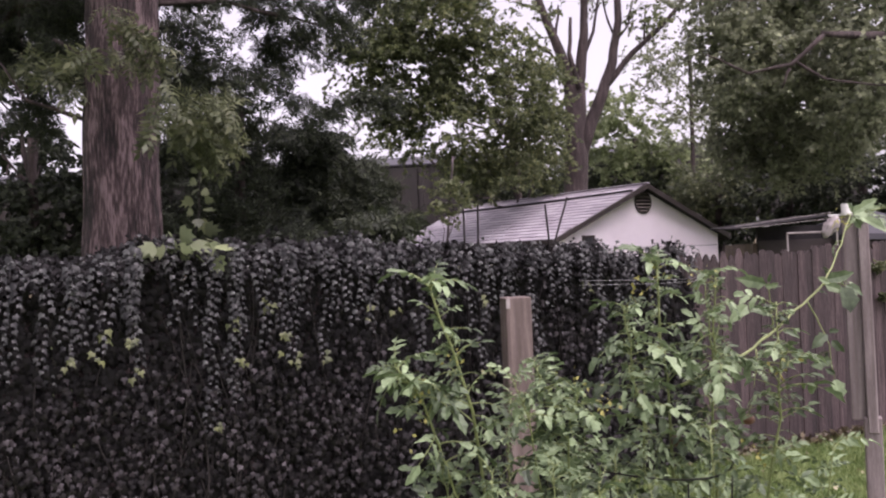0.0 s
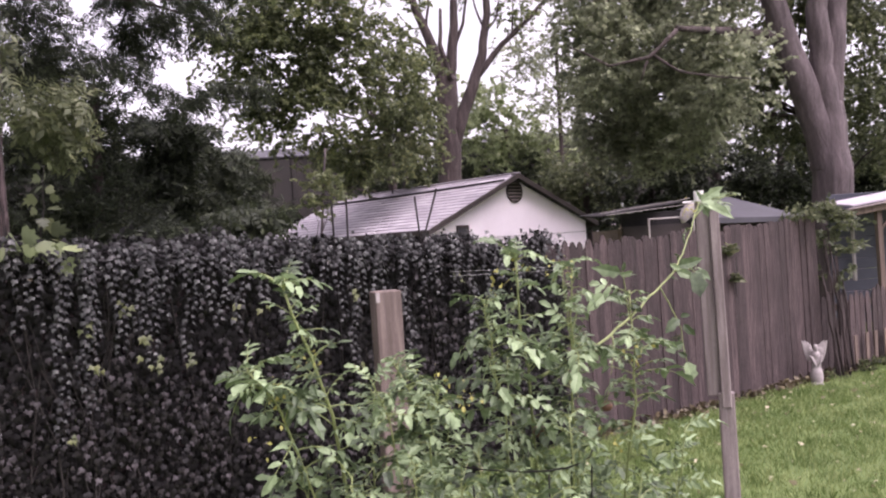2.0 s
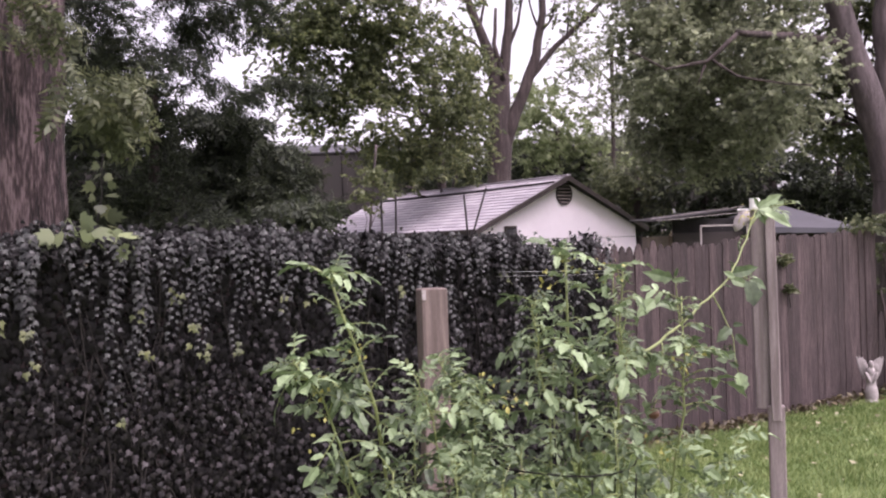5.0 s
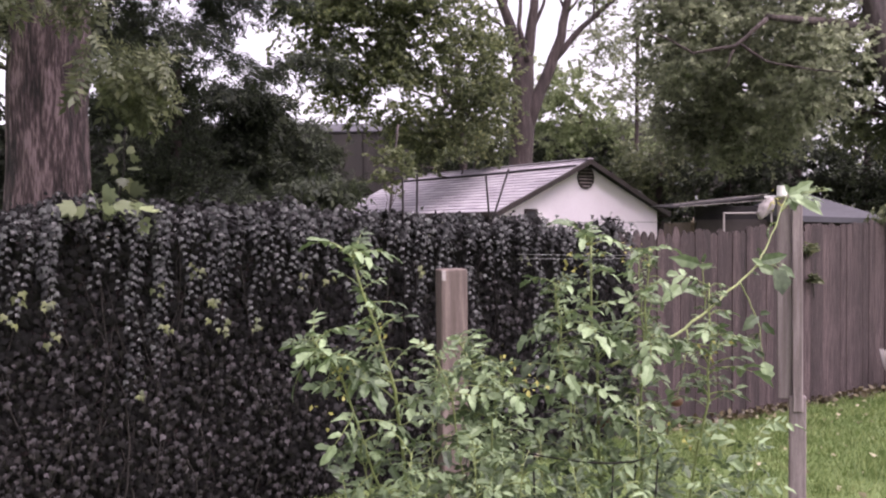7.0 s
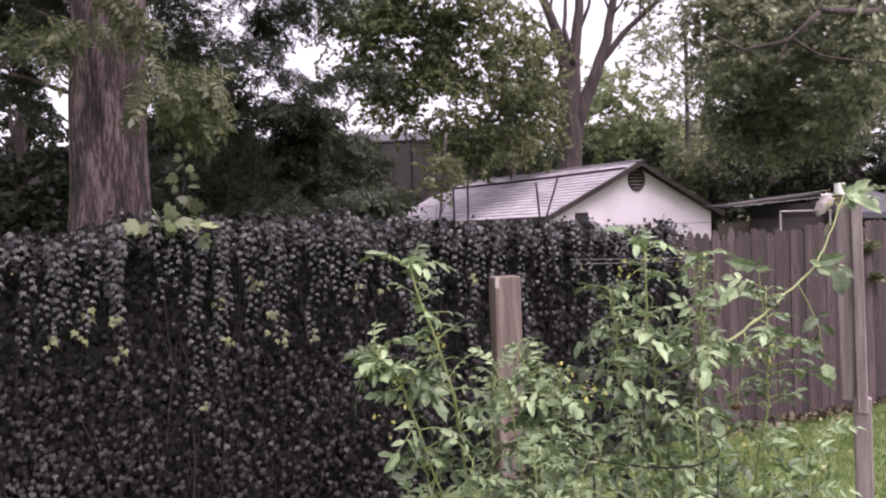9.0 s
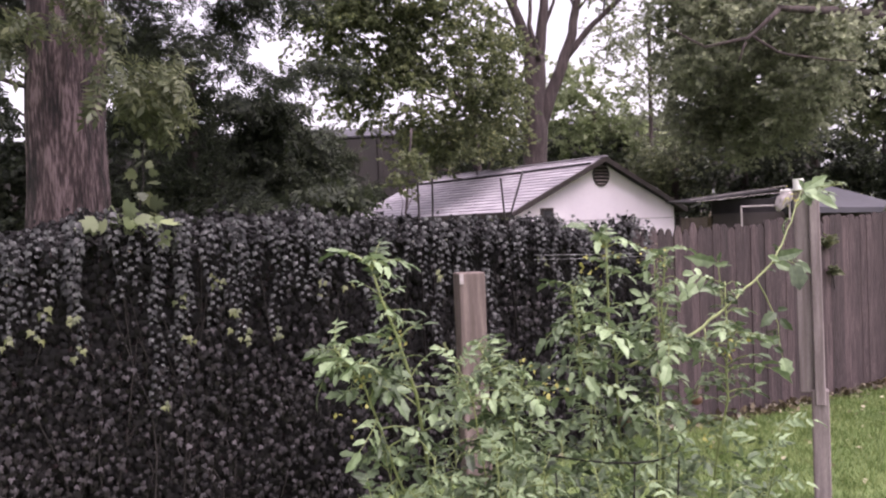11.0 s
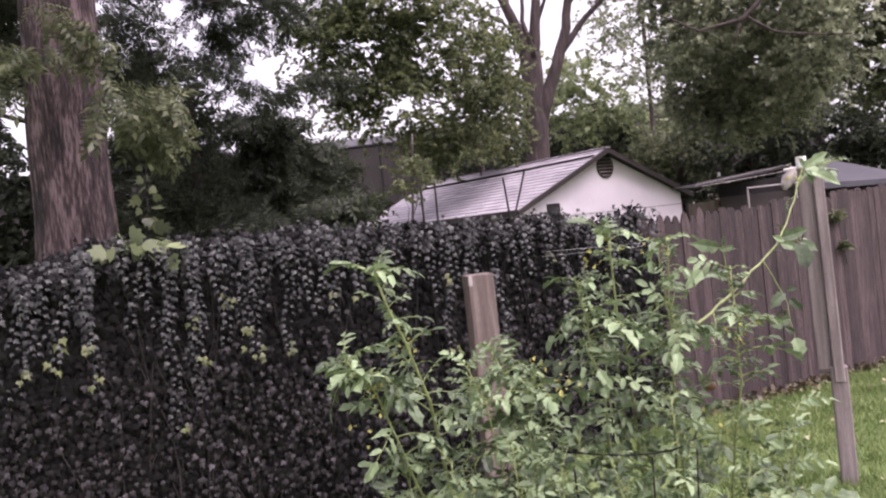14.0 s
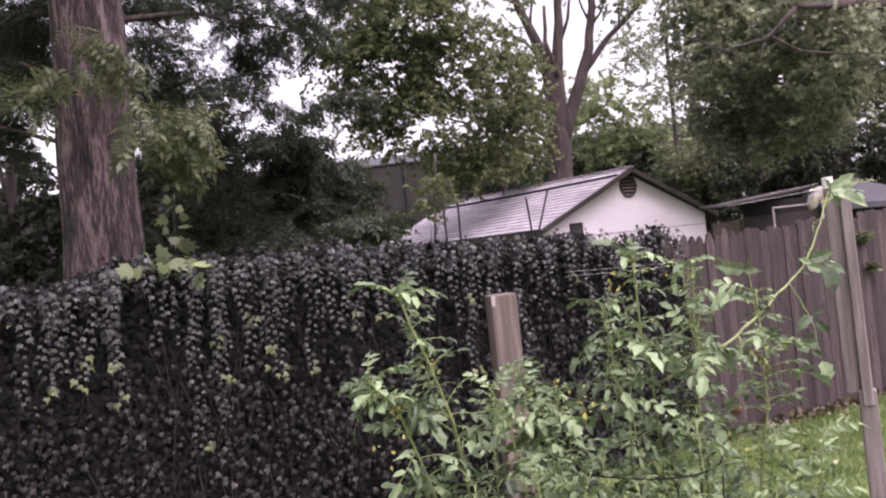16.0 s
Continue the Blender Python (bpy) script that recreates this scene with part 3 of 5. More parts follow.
# ---- garden posts ----
def build_posts():
    t = thing("garden_post", (0.049, 4.9, 0), "square cedar garden post with a white tag at its top", "post", turn=14)
    part("shaft", box((0.164, 0.142, 1.70), (0, 0, 0.770), 0.007), M_POST, t)
    part("tag", box((0.024, 0.007, 0.06), (-0.066, -0.0745, 1.585), 0.001), M_STONE, t, "small white plastic tag")
    part("staple", box((0.036, 0.007, 0.005), (0.0, -0.075, 1.17)), M_WIRE, t)
    t = thing("lawn_post", (2.255, 5.25, 0), "tall grey weathered post with a white cap on the lawn", "post", turn=-23)
    part("shaft", box((0.062, 0.09, 1.42), (0.032, 0, 1.37), 0.006, (0, -0.4, 0)), M_STAKE, t)
    part("side_board", box((0.088, 0.045, 1.33), (-0.045, 0.018, 1.40), 0.005, (0, -0.4, 0)), M_STAKE, t, "second board nailed beside it")
    part("foot", box((0.105, 0.08, 0.84), (0.034, 0.006, 0.34), 0.008), M_STAKE, t, "spliced foot of the post")
    v, f = tube([(-0.062, -0.03, 2.05), (-0.062, -0.03, 2.12)], 0.032, 16)
    mesh_ob("cap", v, f, M_WHITE, t, "white plastic cap", smooth=False)
    part("peg", box((0.14, 0.012, 0.012), (-0.10, -0.02, 2.05), 0.003), M_WHITE, t)
    w = thing("trellis_wire", (0.13, 4.83, 1.14), "thin wire strung from the post into the tomato plants", "wire")
    ob = tube_ob("strand", [(0.13, 4.83, 1.14), (0.30, 3.6, 1.20), (0.47, 2.45, 1.35)], 0.002, M_WIRE, w, sides=5)
    ob.matrix_parent_inverse = w.matrix_basis.inverted()


build_posts()


# ---- the white garage ----
def build_garage():
    peak, along_ridge = Vector((3.62, 19.96)), math.degrees(math.atan2(6.35, -4.72))
    g = thing("garage", (peak.x, peak.y, 0), "white garage with a grey shingled gable roof and dark trim", "garage", turn=along_ridge)
    # x runs back along the ridge, y to the left slope when seen from the gable (+y is the far-side slope)
    HW, L, ZP, ZE = 3.03, 7.85, 3.48, 2.18
    inset = 0.22
    wall = HW - 0.22
    zw = ZP - (ZP - ZE) * wall / HW - 0.06
    prof = [(-wall, 0), (wall, 0), (wall, zw), (0, ZP - 0.09), (-wall, zw)]
    vs = [(inset, y, z) for y, z in prof] + [(inset + 0.15, y, z) for y, z in prof]
    n = 5
    mesh_ob("front_gable", vs, [tuple(range(n))[::-1], tuple(range(n, 2 * n))] + [(i, (i + 1) % n, (i + 1) % n + n, i + n) for i in range(n)], M_STUCCO, g)
    vs = [(L - inset, y, z) for y, z in prof] + [(L - inset - 0.15, y, z) for y, z in prof]
    mesh_ob("rear_gable", vs, [tuple(range(n)), tuple(range(n, 2 * n))[::-1]] + [(i + n, (i + 1) % n + n, (i + 1) % n, i) for i in range(n)], M_STUCCO, g)
    for sgn in (-1, 1):
        part("side_wall", box((L - 2 * inset - 0.3, 0.15, zw), (L / 2, sgn * (wall - 0.075), zw / 2)), M_STUCCO, g)
    part("clapboard_joint", box((0.012, 2 * wall - 0.1, 0.012), (inset - 0.004, 0, 1.93)), M_TRIM, g)
    slope = math.degrees(math.atan2(ZP - ZE, HW))
    run = math.hypot(HW, ZP - ZE)
    for sgn in (-1, 1):
        deck = part("roof_deck", box((L, run, 0.05), (L / 2, sgn * HW / 2, (ZP + ZE) / 2 - 0.035), turn=(-sgn * slope, 0, 0)), M_DARKROOF, g)
        # rake boards and eave board
        for x in (0.0, L):
            part("rake_board", box((0.035, run + 0.04, 0.12), (x + (-0.02 if x == 0 else 0.02), sgn * HW / 2, (ZP + ZE) / 2 - 0.06), 0.006, turn=(-sgn * slope, 0, 0)), M_TRIM, g)
        part("eave_board", box((L, 0.03, 0.13), (L / 2, sgn * (HW + 0.02), ZE - 0.06), 0.005), M_TRIM, g)
    part("ridge_cap", box((L + 0.05, 0.22, 0.025), (L / 2, 0, ZP + 0.012), 0.01), M_SHINGLE, g)
    part("downpipe", box((0.07, 0.07, 1.95), (0.12, -HW + 0.1, 0.98), 0.015), M_TRIM, g)
    part("corner_pipe", box((0.05, 0.05, 1.9), (0.02, -HW - 0.03, 0.98), 0.012), M_WHITE, g, "thin white pipe at the corner")
    # louvred vent, an oval in the gable
    v = part("vent", bmesh.new(), M_TRIM, g, "dark oval louvred vent")
    ring_v, ring_f = [], []
    k = 28
    for i in range(k):
        a = 2 * math.pi * i / k
        for rr, x in ((1.0, 0), (1.0, -0.035), (0.86, -0.035), (0.86, 0)):
            ring_v.append((inset + x, 0.285 * rr * math.cos(a) - 0.06, 3.04 + 0.285 * rr * math.sin(a)))
    for i in range(k):
        j = (i + 1) % k
        for q in range(3):
            ring_f.append((i * 4 + q, i * 4 + q + 1, j * 4 + q + 1, j * 4 + q))
    mesh_ob("vent_frame", ring_v, ring_f, M_TRIM, v)
    disc = [(inset - 0.004, 0.265 * math.cos(2 * math.pi * i / k) - 0.06, 3.04 + 0.265 * math.sin(2 * math.pi * i / k)) for i in range(k)]
    mesh_ob("vent_back", disc, [tuple(range(k))[::-1]], M_IRON, v)
    for i in range(6):
        z = 3.04 - 0.21 + 0.084 * i
        hw = 0.25 * math.sqrt(max(0.05, 1 - ((z - 3.04) / 0.25) ** 2))
        part("louvre", box((0.012, 2 * hw, 0.055), (inset - 0.025, -0.06, z), turn=(0, 50, 0)), M_STAKE, v)
    # small dark window in the gable
    w = part("window", box((0.05, 0.06, 0.62), (inset - 0.01, 1.61, 1.95), 0.01), M_TRIM, g, "small dark window")
    part("window_frame", box((0.05, 0.06, 0.62), (inset - 0.01, 1.95, 1.95), 0.01), M_TRIM, w)
    for z in (1.67, 2.23):
        part("window_frame", box((0.05, 0.28, 0.06), (inset - 0.01, 1.78, z), 0.01), M_TRIM, w)
    part("pane", box((0.012, 0.28, 0.50), (inset - 0.008, 1.78, 1.95)), M_GLASS, w, "dark glass pane")
    # shingle tabs, course by course
    rnd = random.Random(12)
    tabs = []
    for w in (0.62, 0.5, 0.56):
        tabs.append(bpy.data.meshes.new("shingle"))
        vs = [(-w / 2, -0.11, 0.026), (w / 2, -0.11, 0.026), (w / 2, 0.13, 0.004), (-w / 2, 0.13, 0.004), (-w / 2, -0.12, -0.002), (w / 2, -0.12, -0.002), (w / 2, 0.13, -0.002), (-w / 2, 0.13, -0.002)]
        tabs[-1].from_pydata(vs, [], [(0, 1, 2, 3), (4, 5, 1, 0), (5, 6, 2, 1), (7, 4, 0, 3), (6, 7, 3, 2)])
        tabs[-1].materials.append(M_SHINGLE)
    for sgn in (1, -1):
        rows = 16
        for j in range(rows):
            x = 0.05 + rnd.uniform(0, 0.3)
            u = (j + 0.5) / rows
            while x < L + 0.1:
                ob = new("shingle", rnd.choice(tabs))
                ob.parent = g
                ob.matrix_basis = (pose(min(max(x, 0.28), L - 0.28), sgn * HW * (1 - u), ZE + (ZP - ZE) * u - 0.004, -sgn * slope, 0, 0)
                                   @ pose(0, 0, rnd.uniform(0, 0.004), 0, 0, 0 if sgn < 0 else 180))
                x += 0.56 if sgn > 0 else 1.4
            if sgn < 0 and j > 12:
                break
    cab = tube_ob("cable", [(L - 0.1, 0.58, ZP - 0.195), (L * 0.6, 0.6, ZP - 0.215), (L * 0.3, 0.58, ZP - 0.21), (-0.02, 0.52, ZP - 0.175)], 0.026, M_IRON, g, "black cable along the roof", sides=6)


build_garage()


# ---- low shed and the blue house over the fence ----
def build_shed():
    t = thing("shed", (3.7, 14.0, 0), "low dark shed with a flat roof and white frame", "shed")
    # wall and panel colours carry the shade of the interior under the roof
    part("wall", box((2.95, 0.12, 1.95), (2.42, 1.0, 0.975)), M_TRIM, t)
    part("side_wall", box((0.12, 1.8, 1.9), (0.92, 1.9, 0.95)), M_OLDWOOD, t)
    part("back_panel", box((1.45, 0.05, 2.2), (1.7, 1.12, 1.1)), M_DARKROOF, t, "near-black panel for the shaded interior under the flat roof")
    part("ridge_strip", box((0.5, 0.05, 0.015), (2.66, 0.88, 2.437), 0.004), M_STONE, t, "pale metal ridge strip")
    part("roof", box((1.6, 1.6, 0.022), (0.98, 0.5, 2.262), 0.004, (2, -6, 0)), M_DARKROOF, t)
    part("roof_edge", box((1.62, 0.02, 0.009), (0.98, -0.32, 2.285), 0.002, (0, -6, 0)), M_STONE, t, "pale metal roof edge")
    part("roof_edge", box((1.5, 0.02, 0.009), (1.02, -0.36, 2.215), 0.002, (0, -4, 0)), M_STONE, t, "thin grey batten under the roof edge")
    # hipped end roof
    vs = [(2.25, -0.3, 2.0), (3.85, -0.3, 1.93), (3.85, 3.0, 1.93), (2.25, 3.0, 2.0), (2.45, 0.9, 2.43), (2.9, 0.9, 2.43), (2.25, -0.3, 1.9), (3.85, -0.3, 1.85), (3.85, 3.0, 1.85), (2.25, 3.0, 1.9)]
    mesh_ob("hip_roof", vs, [(0, 1, 5, 4), (1, 2, 5), (2, 3, 4, 5), (3, 0, 4), (6, 7, 1, 0), (7, 8, 2, 1), (8, 9, 3, 2), (9, 6, 0, 3)], M_SLATE, t)
    part("frame_beam", box((0.82, 0.035, 0.026), (1.38, -0.45, 2.05), 0.005), M_STONE, t, "white painted beam")
    for x in (0.98, 1.77):
        part("frame_post", box((0.026, 0.026, 2.03), (x, -0.45, 1.015), 0.005), M_STONE, t, "white painted post")
    # a pale bundle hung from the beam
    bm = bmesh.new()
    bmesh.ops.create_icosphere(bm, subdivisions=3, radius=1.0)
    for v in bm.verts:
        d = 1 + 0.45 * noise.noise(v.co * 2.4)
        v.co = Vector((1.66 + 0.13 * v.co.x * d + 0.06 * v.co.z, -0.5 + 0.07 * v.co.y * d, 2.13 + 0.17 * v.co.z * d + 0.05 * v.co.x))
    part("bundle", bm, M_STONE, t, "pale cloth bundle", smooth=True)


build_shed()


def build_blue_house():
    t = thing("porch_house", (7.3, 13.0, 0), "blue boarded house with a pale flat porch roof", "house")
    for k in range(12):
        part("board", box((5.0, 0.03, 0.185), (3.1, 0.6, 0.09 + 0.19 * k), 0.006, (4, 0, 0)), M_BLUE, t)
    part("porch_roof", box((5.4, 0.8, 0.04), (3.1, -0.05, 2.40), 0.01, (5, -7, 0)), M_SHINGLE, t)
    part("fascia", box((5.4, 0.03, 0.10), (3.0, -0.42, 2.24), 0.006, (0, -7, 0)), M_OLDWOOD, t, "pale weathered fascia")
    part("gutter", box((5.4, 0.08, 0.03), (3.0, -0.48, 2.31), 0.012, (0, -7, 0)), M_STAKE, t, "grey metal gutter")
    part("soffit", box((5.4, 1.0, 0.03), (2.85, 0.1, 2.1), turn=(0, -3, 0)), M_TRIM, t)
    part("downpipe", box((0.06, 0.05, 1.25), (0.98, 0.5, 1.37), 0.015), M_STONE, t, "pale downpipe")
    part("porch_post", box((0.09, 0.09, 2.1), (0.95, -0.3, 1.05), 0.008), M_OLDWOOD, t)
    part("bracket", box((0.04, 0.04, 0.6), (1.2, -0.3, 1.85), turn=(0, 45, 0)), M_OLDWOOD, t)


build_blue_house()


def build_low_fence():
    f = thing("low_fence", along(3.55), "low old picket fence of grey split boards", "fence", turn=FENCE_TURN)
    rnd = random.Random(9)
    meshes = [picket_mesh("board", 0.11, h, 0.018, True) for h in (0.98, 0.94, 1.02)]
    for me in meshes:
        me.materials[0] = M_PICKET
    for k in range(38):
        ob = new("board", rnd.choice(meshes))
        ob.parent = f
        ob.matrix_basis = pose(0.08 + 0.135 * k, 0.1 + rnd.uniform(-0.01, 0.01), -0.05, rnd.uniform(-1, 1), rnd.uniform(-2, 2), 0)
    for z in (0.25, 0.75):
        part("rail", box((5.2, 0.04, 0.08), (2.6, 0.14, z), 0.005), M_OLDWOOD, f)
    # pale stumps of older boards at its foot
    for k in range(5):
        part("short_board", box((0.075, 0.018, 0.42), (0.95 + 0.24 * k + 0.03 * (k % 2), 0.02, 0.17), 0.004, (0, rnd.uniform(-3, 3), 0)), M_OLDWOOD, f, "pale short board")


build_low_fence()


def build_statue():
    bm = bmesh.new()
    def blob(at, size, turn=(0, 0, 0)):
        made = bmesh.ops.create_icosphere(bm, subdivisions=3, radius=1.0)["verts"]
        bmesh.ops.transform(bm, verts=made, matrix=pose(*at, *turn) @ Matrix.Diagonal((*size, 1)))
    box((0.17, 0.15, 0.05), (0, 0, 0.025), 0.01, bm=bm)
    blob((0, 0, 0.12), (0.092, 0.075, 0.13))
    blob((0, 0, 0.24), (0.066, 0.055, 0.13))
    blob((0, -0.01, 0.36), (0.058, 0.045, 0.06))
    blob((0.005, -0.015, 0.44), (0.036, 0.038, 0.046))
    for sg in (-1, 1):
        blob((sg * 0.05, -0.045, 0.30), (0.022, 0.03, 0.075), (0, sg * 28, 0))
        for q in range(4):
            blob((sg * (0.055 + 0.026 * q), 0.045, 0.38 + 0.028 * q - 0.007 * q * q), (0.022, 0.013, 0.11 + 0.01 * q), (0, sg * (4 + 5 * q), 0))
        blob((sg * 0.07, 0.04, 0.40), (0.05, 0.018, 0.05), (0, sg * -35, 0))
        blob((sg * 0.03, -0.02, 0.06), (0.035, 0.045, 0.05))
    ob = part("statue", bm, M_STONE, None, smooth=True)
    # fuse the modelled lumps into one carved skin
    fuse = ob.modifiers.new("fuse", "REMESH")
    fuse.mode, fuse.voxel_size = "VOXEL", 0.007
    skin = bpy.data.meshes.new_from_object(ob.evaluated_get(bpy.context.evaluated_depsgraph_get()))
    ob.modifiers.clear()
    ob.data = skin
    skin.polygons.foreach_set("use_smooth", [True] * len(skin.polygons))
    ob.matrix_basis = pose(*along(3.14, -0.03, 0.24), 0, 0, -20) @ Matrix.Diagonal((0.76, 0.9, 1.0, 1))
    tagged(ob, "small pale stone winged garden statue on the lawn", "statue")


build_statue()


# ---- trees ----
def trunk_ob(pts, rad, bark, parent, sides, seed):
    """A trunk with furrows and plates running up the bark."""
    line, rr = [], []
    steps = 5 if sides > 20 else 2
    for i in range(len(pts) - 1):
        for k in range(steps):
            line.append(pts[i].lerp(pts[i + 1], k / steps))
            rr.append(rad[i] + (rad[i + 1] - rad[i]) * k / steps)
    line.append(pts[-1])
    rr.append(rad[-1])
    vs, fs = tube(line, rr, sides)
    deep = 0.055 if sides > 20 else 0.06
    for i, c in enumerate(line):
        for k in range(sides):
            v = vs[i * sides + k]
            a = 2 * math.pi * k / sides
            h = noise.noise((math.cos(a) * 6.5, math.sin(a) * 6.5, c.z * 0.9 + seed)) + 0.5 * noise.noise((math.cos(a) * 14, math.sin(a) * 14, c.z * 2.2 + seed))
            d = (v - c)
            vs[i * sides + k] = c + d * (1 + deep * 1.2 * h)
    return mesh_ob("trunk", vs, fs, bark, parent, smooth=True)


def tree(name, base, top, radius, lobes, count, size, clump, leaf, bark, label, seed, limbs=True, extra=(), outline="leaf", shell=0.5, droop=0.4, sides=14):
    """A tapered trunk from base to top, a limb to each lobe, listed extra limbs, and a crown of leaves."""
    t = thing(name, base, label, "tree")
    inv = t.matrix_basis.inverted()
    b, e = Vector(base), Vector(top)
    pts = bent(b - Vector((0, 0, 0.1)), e, 9, radius * 0.12, seed)
    rad = [radius * (1.25 if i == 0 else 1.08 if i == 1 else 1.03 - 0.25 * i / 9) for i in range(10)]
    ob = trunk_ob(pts, rad, bark, t, sides, seed)
    ob.matrix_parent_inverse = inv
    rnd = random.Random(seed)
    if limbs:
        for i, lb in enumerate(lobes):
            c = Vector(lb[:3])
            k = min(8, max(3, int(9 * (min(c.z, e.z) - 0.9 - b.z) / max(0.1, e.z - b.z))))
            st = pts[k]
            line = bent(st, c, 5, (c - st).length * 0.06, seed + i)
            r = max(0.012, min(radius * 0.35, 0.016 * (c - st).length + 0.01))
            ob = tube_ob("limb", line, [r * (1 - 0.16 * q) for q in range(6)], bark, t, sides=7, rough=0.1, seed=i)
            ob.matrix_parent_inverse = inv
    for i, (line, r0, r1) in enumerate(extra):
        full = []
        for a, c in zip(line, line[1:]):
            seg = bent(a, c, 3, (Vector(c) - Vector(a)).length * 0.04, seed + 50 + i)
            full += seg if not full else seg[1:]
        m = len(full)
        rr = [r0 + (r1 - r0) * q / (m - 1) for q in range(m)]
        if r0 > 0.19:
            ob = trunk_ob(full, rr, bark, t, 32, seed + i)
            ob.name = "limb"
        else:
            ob = tube_ob("limb", full, rr, M_BARK2, t, sides=8, rough=0.14, seed=i)
        ob.matrix_parent_inverse = inv
    if count:
        ob = cloud("crown", *crown(lobes, count, size, clump, seed, droop, shell), leaf, t, outline=outline, seed=seed)
        ob.matrix_parent_inverse = inv
    return t


OAK = [(-7.22, 12.0, 5.17, 0.5, 0.4, 0.5), (-7.77, 13.0, 4.6, 0.54, 0.43, 0.36), (-6.62, 12.0, 4.71, 0.33, 0.33, 0.42), (-3.88, 9.8, 4.75, 0.41, 0.33, 0.27), (-6.3, 11.0, 4.8, 0.65, 0.52, 0.57), (-7.1, 12.0, 4.09, 0.3, 0.3, 0.2), (-4.4, 11.2, 4.7, 0.45, 0.4, 0.42), (-6.4, 11.0, 5.0, 0.5, 0.4, 0.4), (-5.35, 9.8, 4.86, 0.41, 0.33, 0.31), (-3.75, 10.0, 4.58, 0.56, 0.44, 0.42), (-4.03, 11.0, 4.34, 0.5, 0.4, 0.42), (-3.29, 12.0, 5.06, 0.5, 0.45, 0.38)]
# lobes at z 7.6 and up are unseen, added to shade the ivy
OAK += [(-3.51, 11.5, 4.38, 0.48, 0.38, 0.36), (-2.62, 12.5, 5.54, 0.42, 0.4, 0.18), (-3.14, 13.0, 4.30, 0.42, 0.4, 0.18), (-4.81, 10.0, 5.49, 1.53, 1.22, 0.42), (-3.13, 11.0, 5.8, 1.53, 1.22, 0.46), (-6.62, 10.0, 4.8, 0.56, 0.5, 0.62), (-7.22, 10.5, 4.13, 0.51, 0.41, 0.44), (-2.22, 14.0, 5.0, 0.3, 0.3, 0.5), (-5.0, 6.5, 7.6, 2.4, 2.0, 0.8), (-3.0, 7.4, 8.2, 2.0, 2.0, 0.8), (-7.2, 7.0, 7.6, 2.0, 2.0, 0.8), (-2.86, 12.0, 4.42, 0.3, 0.3, 0.24), (-2.98, 11.5, 4.72, 0.27, 0.35, 0.34)]
SPRAY = [(-5.5, 8.5, 4.42, 0.41, 0.33, 0.32), (-5.05, 8.5, 4.49, 0.32, 0.26, 0.24), (-6.06, 9.0, 3.93, 0.38, 0.3, 0.34), (-5.05, 8.8, 4.22, 0.24, 0.2, 0.24), (-3.42, 7.6, 3.80, 0.36, 0.36, 0.14), (-2.98, 7.8, 3.2, 0.17, 0.25, 0.33), (-2.95, 7.8, 3.55, 0.22, 0.24, 0.27), (-3.74, 7.6, 4.15, 0.37, 0.33, 0.21)]
EVERGREEN = [(-4.14, 13.0, 4.43, 0.25, 0.36, 0.45), (-4.18, 13.0, 3.84, 0.38, 0.43, 0.54), (-4.26, 13.0, 3.15, 0.52, 0.54, 0.68), (-4.34, 13.0, 2.42, 0.68, 0.54, 0.54), (-4.34, 13.0, 1.2, 0.8, 0.7, 0.9)]
SHRUBS = [(-6.07, 15.0, 2.97, 0.73, 0.71, 0.89), (-5.7, 15.0, 3.91, 0.47, 0.5, 0.62), (-3.97, 15.0, 3.99, 0.68, 0.54, 0.57), (-3.69, 15.0, 4.28, 0.42, 0.4, 0.25), (-3.2, 15.0, 4.15, 0.35, 0.35, 0.25), (-3.5, 16.0, 3.93, 0.67, 0.53, 0.61), (-2.96, 17.0, 3.43, 0.65, 0.52, 0.53), (-3.92, 16.0, 3.28, 1.11, 0.89, 0.83), (-2.85, 13.0, 2.36, 1.17, 0.94, 0.36), (-3.54, 12.5, 2.38, 0.52, 0.42, 0.43)]
SHRUBS += [(-2.6, 18.0, 2.6, 0.4, 0.4, 0.4), (-5.46, 15.0, 4.54, 0.36, 0.29, 0.36), (-3.4, 15.0, 1.8, 1.8, 1.0, 0.9), (-3.15, 16.0, 2.8, 0.5, 0.5, 0.7), (-3.7, 15.5, 2.9, 0.8, 0.6, 0.8), (-5.2, 17.0, 3.0, 0.75, 0.6, 0.9)]
LEFT_SHRUBS = [(-10.51, 18.0, 4.83, 0.75, 0.6, 0.38), (-11.72, 18.0, 4.85, 0.88, 0.7, 0.47), (-9.9, 16.0, 2.2, 1.1, 0.9, 0.6), (-9.84, 17.0, 3.96, 0.71, 0.57, 0.47), (-8.0, 16.0, 2.2, 1.6, 1.0, 0.9), (-9.0, 16.0, 3.2, 1.2, 0.8, 0.8), (-8.0, 16.5, 3.4, 0.9, 0.8, 0.8), (-11.46, 18.0, 7.35, 0.75, 0.6, 0.62), (-10.25, 18.0, 7.42, 0.62, 0.5, 0.56), (-11.78, 18.0, 6.34, 0.5, 0.5, 0.62), (-10.17, 17.0, 7.62, 0.94, 0.76, 0.47)]
